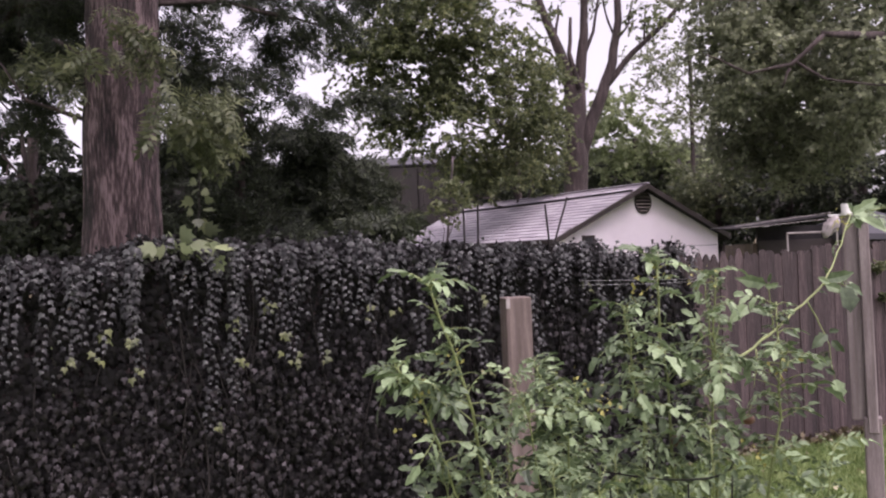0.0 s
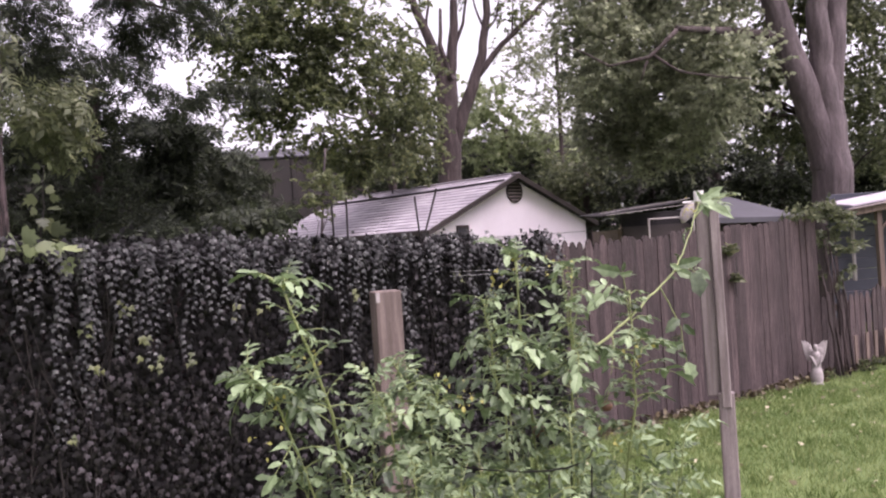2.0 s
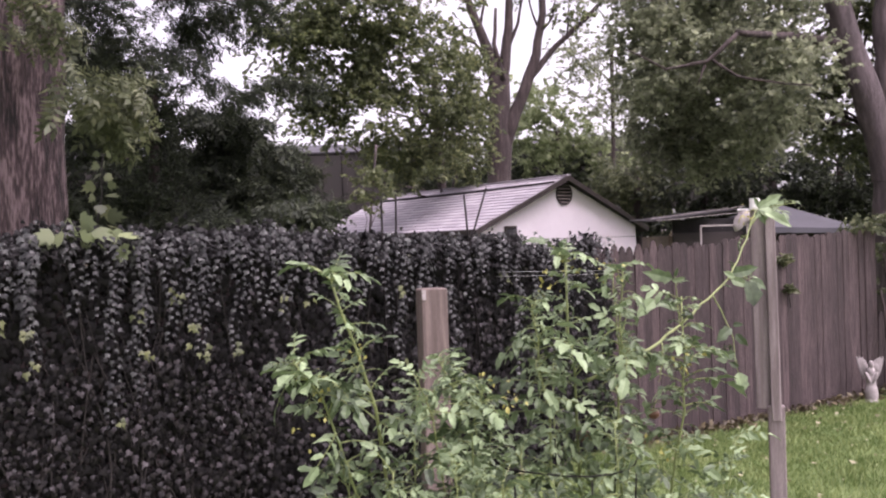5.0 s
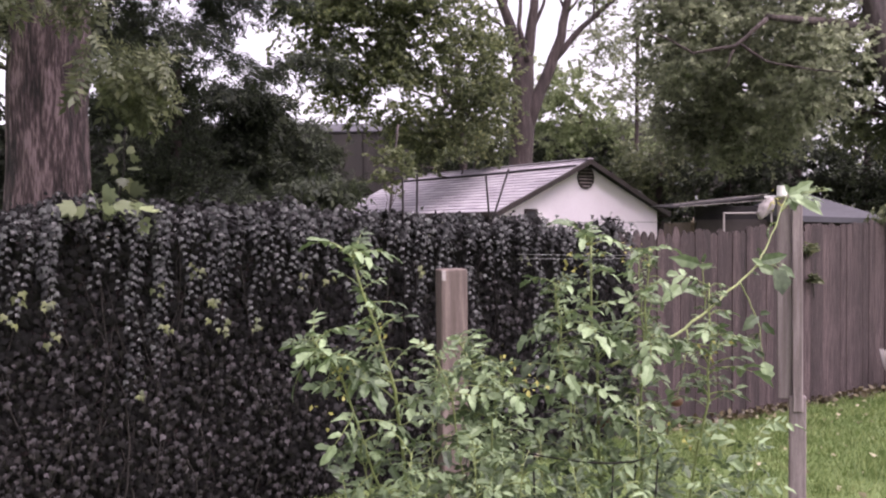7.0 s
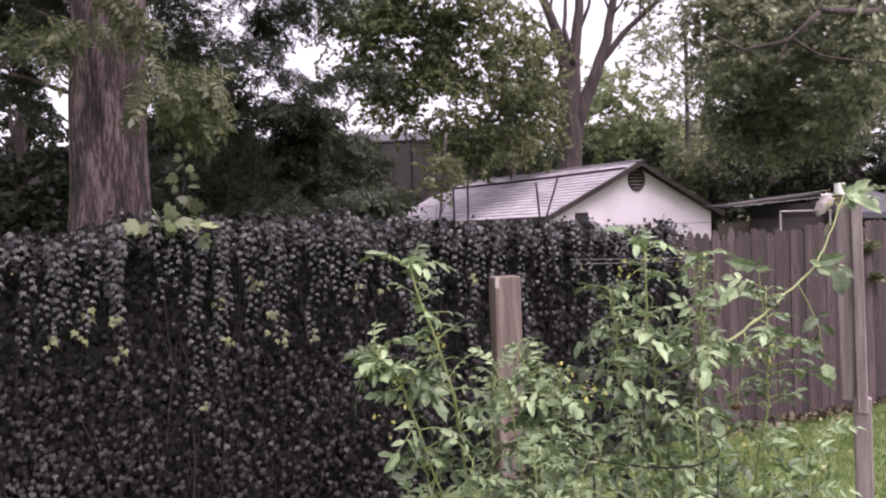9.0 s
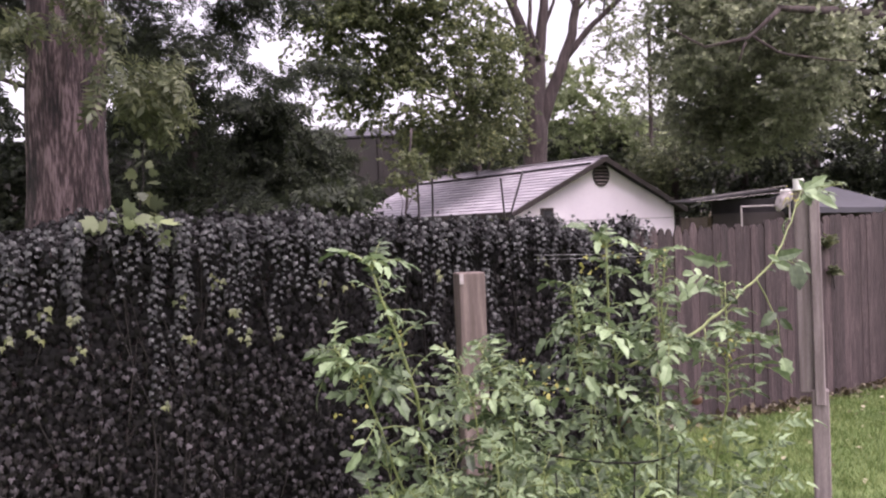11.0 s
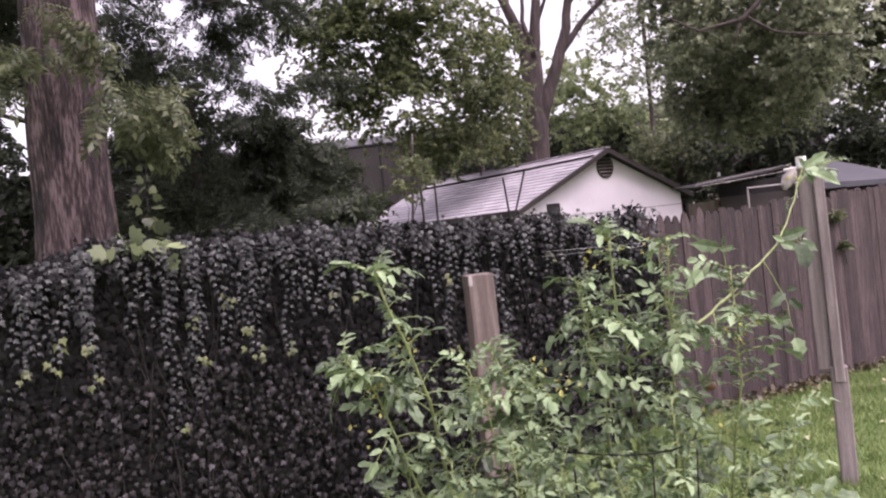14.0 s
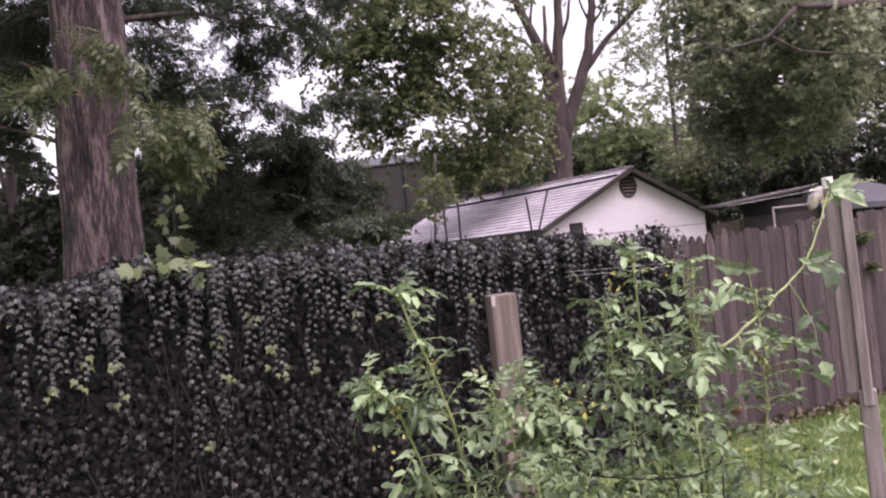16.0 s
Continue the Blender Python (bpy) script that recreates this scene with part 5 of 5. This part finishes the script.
def tomato(name, base, stems, per_metre, seed, label):
    """stems: (line of points, radius, from which share of it leaves grow, leaf scale)."""
    t = thing(name, base, label, "tomato plant", "tomato plants")
    inv = t.matrix_basis.inverted()
    rnd = random.Random(seed)
    for line, r, first, scale, *dens in stems:
        full = []
        for a, c in zip(line, line[1:]):
            seg = bent(a, c, 4, (Vector(c) - Vector(a)).length * 0.03, rnd.randint(0, 9999))
            full += seg if not full else seg[1:]
        m = len(full)
        ob = tube_ob("stem", full, [0.62 * r * (1 - 0.6 * q / (m - 1)) for q in range(m)], M_TOMATO_STEM, t, sides=7, rough=0.1, seed=seed)
        ob.matrix_parent_inverse = inv
        total = sum((full[i + 1] - full[i]).length for i in range(m - 1))
        n = max(2, int(total * (1 - first) * per_metre * (dens[0] if dens else 1.0)))
        turn = rnd.uniform(0, 360)
        for k in range(n):
            u = first + (1 - first) * (k + rnd.random() * 0.6) / n
            q = u * (m - 1)
            i = min(m - 2, int(q))
            p = full[i].lerp(full[i + 1], min(1.0, q - i))
            turn += 137 + rnd.uniform(-30, 30)
            sc = scale * rnd.choice((0.35, 0.5, 0.65, 0.78, 0.9)) * (1.0 if u < 0.85 else 0.7)
            ob = new("leaf", rnd.choice(TOMATO_LEAVES))
            ob.parent = t
            ob.matrix_parent_inverse = inv
            ob.matrix_basis = pose(*p, rnd.uniform(-50, 50), rnd.uniform(-40, 25) - (25 if u > 0.92 else 0), turn) @ Matrix.Diagonal((sc, sc, sc, 1))
        if r >= 0.012:
            # a star of young leaves at the growing tip
            for k in range(7):
                ob = new("leaf", TOMATO_LEAVES[k % len(TOMATO_LEAVES)])
                ob.parent = t
                ob.matrix_parent_inverse = inv
                sc = rnd.uniform(0.5, 0.75)
                ob.matrix_basis = pose(*full[-1], rnd.uniform(-15, 15), rnd.uniform(-45, -10), 51 * k + rnd.uniform(-15, 15)) @ Matrix.Diagonal((sc, sc, sc, 1))
    return t


tomato("tomato_plant", (-0.05, 2.2, 0), [
    (((-0.02, 2.25, 0), (-0.07, 2.22, 0.8), (-0.13, 2.13, 1.45), (-0.228, 2.05, 1.80)), 0.0121, 0.42, 0.9, 0.8),
    (((-0.04, 2.25, 0.3), (-0.10, 2.1, 1.0), (-0.26, 2.05, 1.5), (-0.33, 2.03, 1.60)), 0.008, 0.35, 0.9),
    (((0.0, 2.25, 0.3), (0.05, 2.2, 1.0), (0.10, 2.15, 1.45), (0.04, 2.1, 1.58)), 0.008, 0.3, 0.95),
    (((-0.02, 2.25, 0.2), (-0.15, 2.2, 0.8), (-0.22, 2.1, 1.3)), 0.007, 0.3, 0.95),
    (((0.02, 2.25, 0.2), (0.12, 2.15, 0.8), (0.14, 2.1, 1.25)), 0.007, 0.3, 1.0),
    (((0.0, 2.3, 0.2), (-0.05, 2.4, 0.9), (-0.02, 2.45, 1.45)), 0.007, 0.3, 1.0),
] + [
    (((-0.05, 2.25, 0.2), (-0.20, 2.15, 0.8), (-0.12, 2.05, 1.2)), 0.006, 0.35, 1.0),
    (((0.0, 2.25, 0.2), (0.0, 2.0, 0.8), (0.02, 1.95, 1.25)), 0.006, 0.35, 1.0),
    (((0.05, 2.25, 0.2), (0.18, 2.2, 0.8), (0.22, 2.1, 1.2)), 0.006, 0.35, 1.0),
    (((0.05, 2.3, 0.2), (0.15, 2.35, 0.9), (0.2, 2.3, 1.42)), 0.006, 0.35, 1.0),
    (((0.05, 2.25, 0.3), (0.06, 2.1, 1.0), (0.02, 2.0, 1.45), (-0.02, 1.98, 1.56)), 0.006, 0.55, 0.7, 0.8),
    (((0.05, 2.25, 0.3), (0.14, 2.1, 1.0), (0.12, 2.02, 1.42), (0.15, 2.0, 1.52)), 0.006, 0.5, 0.8, 1.0),
    (((-0.02, 2.1, 0.3), (-0.14, 1.92, 0.85), (-0.17, 1.88, 1.16)), 0.006, 0.4, 0.9, 1.2),
    (((0.02, 2.1, 0.3), (0.0, 1.9, 0.85), (-0.02, 1.86, 1.18)), 0.006, 0.4, 0.9, 1.2),
    (((-0.06, 2.15, 0.3), (-0.20, 1.98, 0.9), (-0.24, 1.95, 1.22)), 0.006, 0.4, 0.9, 1.1),
    (((-0.03, 2.15, 0.3), (-0.10, 1.98, 0.9), (-0.08, 1.92, 1.34)), 0.006, 0.4, 0.95, 1.2),
    (((0.06, 2.15, 0.3), (0.09, 1.98, 0.9), (0.07, 1.92, 1.36)), 0.006, 0.4, 0.95, 1.2),
    (((0.10, 2.2, 0.3), (0.20, 2.0, 0.9), (0.19, 1.96, 1.32)), 0.006, 0.4, 0.95, 1.2),
], 72, 61, "tall leafy tomato plant with pale green stems")
tomato("tomato_plant", (0.5, 2.35, 0), [
    (((0.50, 2.4, 0), (0.48, 2.35, 0.9), (0.44, 2.32, 1.4), (0.42, 2.31, 1.82)), 0.012, 0.4, 0.9, 0.8),
    (((0.50, 2.4, 0.3), (0.40, 2.3, 1.0), (0.33, 2.25, 1.5), (0.31, 2.25, 1.72)), 0.008, 0.35, 0.9, 1.35),
    (((0.52, 2.4, 0.3), (0.55, 2.3, 1.0), (0.55, 2.24, 1.5), (0.56, 2.2, 1.80)), 0.008, 0.35, 0.8, 1.35),
    (((0.52, 2.4, 0.3), (0.65, 2.3, 0.9), (0.72, 2.2, 1.4), (0.72, 2.2, 1.72)), 0.008, 0.35, 0.85, 1.3),
    (((0.50, 2.4, 0.2), (0.28, 2.3, 0.8), (0.26, 2.2, 1.3)), 0.007, 0.3, 1.0),
    (((0.54, 2.4, 0.2), (0.75, 2.25, 0.8), (0.82, 2.1, 1.35)), 0.007, 0.3, 0.95),
] + [
    (((0.50, 2.4, 0.2), (0.5, 2.2, 0.8), (0.5, 2.1, 1.4)), 0.007, 0.3, 1.0),
    (((0.50, 2.45, 0.2), (0.4, 2.55, 0.9), (0.42, 2.6, 1.5)), 0.007, 0.3, 1.0),
    (((0.50, 2.45, 0.2), (0.62, 2.55, 0.9), (0.62, 2.6, 1.45)), 0.007, 0.3, 1.0),
    (((0.468, 2.28, 1.482), (0.576, 2.33, 1.514), (0.693, 2.4, 1.556), (0.809, 2.5, 1.608), (0.911, 2.6, 1.664), (1.041, 2.72, 1.729), (1.14, 2.85, 1.811), (1.233, 2.97, 1.927), (1.281, 3.03, 1.984)), 0.0085, 0.05, 0.5, 0.12),
    (((1.047, 2.72, 1.735), (1.093, 2.73, 1.745), (1.14, 2.73, 1.722)), 0.005, 0.6, 0.6, 0.8),
    (((0.963, 2.64, 1.69), (0.993, 2.64, 1.633), (1.026, 2.63, 1.541), (1.035, 2.62, 1.423)), 0.004, 0.6, 0.35, 0.3),
] + [
    (((0.576, 2.33, 1.518), (0.568, 2.33, 1.648), (0.56, 2.33, 1.797)), 0.005, 0.5, 0.45, 0.5),
    (((0.808, 2.5, 1.607), (0.796, 2.48, 1.666), (0.784, 2.46, 1.764)), 0.0045, 0.5, 0.3, 0.3),
    (((0.726, 2.42, 1.564), (0.722, 2.4, 1.514), (0.701, 2.38, 1.451)), 0.004, 0.5, 0.45, 0.5),
    (((1.24, 2.99, 1.92), (1.33, 3.06, 1.99), (1.42, 3.0, 2.0)), 0.006, 0.4, 0.8, 0.6),
    (((0.45, 2.4, 0.2), (0.32, 2.2, 0.7), (0.36, 2.05, 1.2)), 0.006, 0.35, 1.0),
    (((0.55, 2.4, 0.2), (0.62, 2.15, 0.7), (0.66, 2.0, 1.25)), 0.006, 0.35, 1.0),
    (((0.5, 2.4, 0.2), (0.45, 2.1, 0.7), (0.44, 2.0, 1.15)), 0.006, 0.35, 1.0),
    (((0.55, 2.4, 0.2), (0.8, 2.35, 0.8), (0.86, 2.3, 1.15)), 0.006, 0.35, 1.0),
    (((0.42, 2.3, 0.3), (0.36, 2.0, 0.9), (0.31, 1.96, 1.30)), 0.006, 0.4, 0.8, 0.7),
], 68, 62, "broad leafy tomato plant with a long leaning shoot")


def build_shoot_leaves():
    """Single leaves on the long shoot and its twigs: foot, reach, breadth."""
    plant = [o for o in scene.objects if o.name.startswith("tomato_plant")][1]
    inv = plant.matrix_basis.inverted()
    rnd = random.Random(33)
    hanging = [
        ((1.026, 2.63, 1.587), (0.023, -0.02, 0.008), 1.3),
        ((1.016, 2.62, 1.579), (-0.056, -0.02, -0.026), 1.5),
        ((1.039, 2.64, 1.555), (0.025, -0.02, -0.04), 1.3),
        ((1.023, 2.61, 1.498), (-0.072, -0.02, -0.013), 1.3),
        ((1.027, 2.6, 1.451), (-0.026, -0.02, 0.021), 1.2),
        ((1.031, 2.61, 1.431), (0.01, -0.02, -0.066), 1.7),
    ]
    upright = [
        ((0.773, 2.44, 1.758), (-0.082, -0.02, 0.022), 1.0),
        ((0.783, 2.46, 1.764), (0.01, -0.02, 0.028), 1.1),
        ((0.776, 2.46, 1.75), (0.034, -0.02, 0.004), 1.0),
        ((0.723, 2.43, 1.691), (0.069, -0.02, -0.022), 1.0),
        ((0.712, 2.43, 1.695), (-0.073, -0.02, -0.04), 1.1),
        ((0.688, 2.44, 1.67), (-0.043, -0.02, 0.036), 1.2),
        ((0.79, 2.46, 1.676), (0.0, -0.02, 0.027), 1.2),
    ]
    side = [
        ((1.056, 2.71, 1.754), (0.095, -0.02, 0.013), 1.0),
        ((1.052, 2.7, 1.736), (0.062, -0.02, -0.03), 1.2),
        ((1.099, 2.69, 1.728), (0.029, -0.02, -0.084), 1.8),
        ((1.123, 2.72, 1.73), (0.055, -0.02, -0.014), 1.3),
        ((1.062, 2.7, 1.743), (-0.049, -0.02, 0.016), 1.2),
        ((0.83, 2.5, 1.612), (0.056, -0.02, -0.019), 0.8),
        ((0.767, 2.42, 1.583), (0.055, -0.02, -0.021), 0.8),
        ((0.56, 2.33, 1.797), (0.056, -0.02, 0.017), 0.8),
        ((0.568, 2.33, 1.762), (0.035, -0.02, 0.016), 0.9),
        ((0.56, 2.33, 1.786), (-0.04, -0.02, -0.023), 1.1),
    ]
    tip = [
        ((1.283, 3.02, 1.984), (0.087, -0.02, 0.054), 0.9),
        ((1.279, 3.0, 1.977), (0.116, -0.02, -0.051), 0.9),
        ((1.305, 3.05, 1.983), (0.096, -0.02, 0.011), 0.8),
        ((1.288, 3.03, 1.988), (-0.026, -0.02, 0.044), 1.1),
        ((1.275, 2.99, 1.973), (0.047, -0.02, -0.035), 1.1),
        ((1.275, 3.0, 1.973), (0.025, -0.02, -0.053), 1.1),
    ]
    for at, reach, broad in hanging + upright + side + tip:
        vs, fs = [], []
        leaflet(vs, fs, at, reach, (rnd.uniform(-0.5, 0.6), -0.8, rnd.uniform(-0.1, 0.5)), Vector(reach).length * rnd.uniform(0.85, 1.05), rnd, 0.82 * broad)
        ob = mesh_ob("leaf", [tuple(v) for v in vs], fs, M_TOMATO, plant)
        ob.matrix_parent_inverse = inv


build_shoot_leaves()


# ---- the shoot on top of the ivy and the climber at the fence's end ----
def build_shoot():
    t = thing("sapling_shoot", along(-4.78, 1.9, 0.05), "young shoot with large pale leaves above the ivy", "sapling")
    inv = t.matrix_basis.inverted()
    rs = np.random.RandomState(4)
    p0, p1 = along(-4.76, 1.75, 0.05), along(-4.69, 2.50, 0.10)
    ob = tube_ob("stem", bent(p0, p1, 6, 0.02, 3), [0.006, 0.0055, 0.005, 0.004, 0.003, 0.0025, 0.002], M_VINE, t, sides=6)
    ob.matrix_parent_inverse = inv
    places, ups, sizes = [], [], []
    for k in range(8):
        # pairs of leaves up the stem
        c = Vector(p0).lerp(Vector(p1), 0.40 + 0.60 * k / 7)
        for sg in (-1, 1):
            a = 0.9 * k + (0 if sg > 0 else math.pi) + rs.normal(0, 0.3)
            places.append((c + Vector((0.05 * math.cos(a), 0.03 * math.sin(a), 0.01)) * (1.2 - 0.1 * k))[:])
            ups.append((math.cos(a), 0.6 * math.sin(a), rs.uniform(-1.0, 0.0)))
            sizes.append(rs.uniform(0.065, 0.105) * (1.15 - 0.07 * k))
    for k in range(20):
        a = rs.uniform(0, 2 * math.pi)
        places.append((along(-4.80 + rs.normal(0, 0.11), 2.0 + rs.normal(0, 0.055), 0.24 + rs.normal(0, 0.05)))[:])
        ups.append((math.cos(a), math.sin(a), rs.uniform(-0.9, 0.1)))
        sizes.append(rs.uniform(0.075, 0.14))
    ob = cloud("stem_leaves", np.array(places[:16]), np.array(ups[:16]), np.array(sizes[:16]), M_LEAF_SPRAY, t, "smaller leaves up the stem", outline="maple", seed=5)
    ob.matrix_parent_inverse = inv
    ob = cloud("leaves", np.array(places[16:]), np.array(ups[16:]), np.array(sizes[16:]), M_LEAF_FRESH, t, outline="maple", seed=6)
    ob.matrix_parent_inverse = inv


build_shoot()


def build_climber():
    t = thing("climbing_vine", along(3.8, 0, 0.05), "straggling vine with bare grey stems on the fence end", "vine")
    inv = t.matrix_basis.inverted()
    rnd = random.Random(15)
    for k in range(13):
        s0, s1 = 3.62 + 0.035 * k + rnd.uniform(-0.03, 0.05), 3.60 + 0.035 * k + rnd.uniform(-0.05, 0.05)
        ob = tube_ob("stem", bent(along(s0, -0.05, 0.10 + rnd.uniform(0, 0.16)), along(s1, rnd.uniform(1.1, 1.75), 0.06 + rnd.uniform(0, 0.08)), 7, 0.02, 80 + k), [(0.011 if k % 3 else 0.018) - 0.001 * q for q in range(8)], M_BARK2, t, sides=7, rough=0.2, seed=k)
        ob.matrix_parent_inverse = inv
    c = [(*along(3.40, 1.98, 0.05), 0.16, 0.15, 0.06), (*along(3.75, 1.92, 0.05), 0.24, 0.2, 0.10), (*along(4.1, 1.86, 0.05), 0.24, 0.2, 0.12), (*along(4.42, 1.90, 0.05), 0.16, 0.15, 0.07), (*along(4.02, 1.6, 0.08), 0.2, 0.18, 0.22), (*along(3.98, 1.33, 0.08), 0.17, 0.16, 0.2), (*along(3.8, 1.1, 0.08), 0.08, 0.1, 0.12)]
    ob = cloud("leaves", *crown(c, 1250, 0.07, 0.14, 16), M_LEAF_SPRAY, t, seed=17)
    ob.matrix_parent_inverse = inv
    tuft = [(*along(3.3 + 0.22 * q, 0.05, 0.2), 0.10, 0.08, 0.05) for q in range(9)]
    ob = cloud("foot_weeds", *crown(tuft, 900, 0.05, 0.07, 26), M_LEAF_MID, t, "low green weeds at the foot", seed=27)
    ob.matrix_parent_inverse = inv
    # a few sprigs on the boards
    t = thing("fence_sprig", along(1.95, 1.4, 0.02), "small vine sprig on the fence boards", "vine")
    inv = t.matrix_basis.inverted()
    ob = tube_ob("stem", bent(along(1.88, 1.78, 0.02), along(2.06, 1.1, 0.03), 5, 0.03, 3), 0.004, M_VINE, t, sides=5)
    ob.matrix_parent_inverse = inv
    ob = cloud("leaves", *crown([(*along(1.93, 1.62, 0.05), 0.06, 0.05, 0.1), (*along(2.0, 1.45, 0.05), 0.06, 0.05, 0.12), (*along(2.07, 1.28, 0.06), 0.09, 0.06, 0.07)], 300, 0.055, 0.06, 19), M_LEAF_SPRAY, t, seed=18)
    ob.matrix_parent_inverse = inv


build_climber()


# ---- tomato cage, fruit, blossom ----
def build_tomato_extras():
    t = thing("tomato_cage", (0.36, 2.25, 0), "dark wire tomato cage among the stems", "plant cage")
    inv = t.matrix_basis.inverted()
    for z, r in ((1.285, 0.23), (0.85, 0.20), (0.45, 0.17)):
        ring = [(0.36 + r * math.cos(a), 2.25 + r * math.sin(a), z + 0.01 * math.sin(2 * a)) for a in [2 * math.pi * q / 24 for q in range(25)]]
        ob = tube_ob("ring", ring, 0.0024, M_IRON, t, sides=6)
        ob.matrix_parent_inverse = inv
    for q in range(7):
        a = 2 * math.pi * q / 7 + 0.5
        ob = tube_ob("upright", [(0.36 + 0.14 * math.cos(a), 2.25 + 0.14 * math.sin(a), -0.05), (0.36 + 0.23 * math.cos(a), 2.25 + 0.23 * math.sin(a), 1.27)], 0.0024, M_IRON, t, sides=6)
        ob.matrix_parent_inverse = inv
    for at, r in (((0.46, 2.32, 1.315), 0.021), ((0.66, 2.30, 1.376), 0.018)):
        bm = bmesh.new()
        bmesh.ops.create_uvsphere(bm, u_segments=20, v_segments=12, radius=r)
        for v in bm.verts:
            a = math.atan2(v.co.y, v.co.x)
            v.co *= 1 + 0.03 * math.cos(5 * a) - 0.12 * max(0.0, v.co.z / r) ** 4
            v.co.z *= 0.86
        f = thing("tomato", at, "half-ripe orange-red tomato hanging on its plant", "tomato", "tomatoes")
        part("fruit", bm, M_TOMATO_RED, f, smooth=True)
        star = [(0, 0, r * 0.80)]
        for q in range(10):
            a = math.pi * q / 5
            d = r * (0.75 if q % 2 == 0 else 0.2)
            star.append((d * math.cos(a), d * math.sin(a), r * (0.72 if q % 2 == 0 else 0.82)))
        mesh_ob("calyx", star, [(0, q, q % 10 + 1) for q in range(1, 11)], M_TOMATO_STEM, f)
        tube_ob("stalk", [(0, 0, r * 0.8), (0.01, 0.01, r * 1.8), (0.03, 0.02, r * 3.0)], 0.002, M_TOMATO_STEM, f, sides=5)


build_tomato_extras()


def build_blossom():
    """Yellow blossom and yellowed leaves on the tomato plants."""
    rs = np.random.RandomState(14)
    plants = [o for o in scene.objects if o.name.startswith("tomato_plant")]
    spots = {0: [(-0.18, 2.08, 1.60), (-0.25, 2.05, 1.52), (0.15, 2.12, 1.53), (-0.28, 2.03, 1.45)],
             1: [(0.34, 2.26, 1.74), (0.42, 2.30, 1.83), (0.38, 2.28, 1.78), (0.24, 2.18, 1.46), (0.55, 2.22, 1.79), (1.211, 2.95, 1.961), (0.545, 2.32, 1.795), (0.62, 2.1, 1.32), (0.72, 2.2, 1.55)]}
    for k, plant in enumerate(plants[:2]):
        inv = plant.matrix_basis.inverted()
        P = np.concatenate([np.array(c) + rs.normal(0, 0.022, (11, 3)) for c in spots[k]])
        ob = cloud("blossom", P, rs.normal(size=P.shape), rs.uniform(0.008, 0.018, len(P)), M_YELLOW, plant, "small yellow blossom", seed=k)
        ob.matrix_parent_inverse = inv
    yel = TOMATO_LEAVES[2].copy()
    yel.materials[0] = yel.materials[1] = M_YELLOW
    for at, rz in (((0.76, 2.4, 1.502), 40), ((1.229, 2.96, 1.968), 200), ((0.20, 2.1, 1.48), 300)):
        ob = new("yellowed_leaf", yel)
        ob.parent = plants[1]
        ob.matrix_parent_inverse = plants[1].matrix_basis.inverted()
        ob.matrix_basis = pose(*at, 0, 10, rz) @ Matrix.Diagonal((0.42, 0.42, 0.42, 1))


build_blossom()
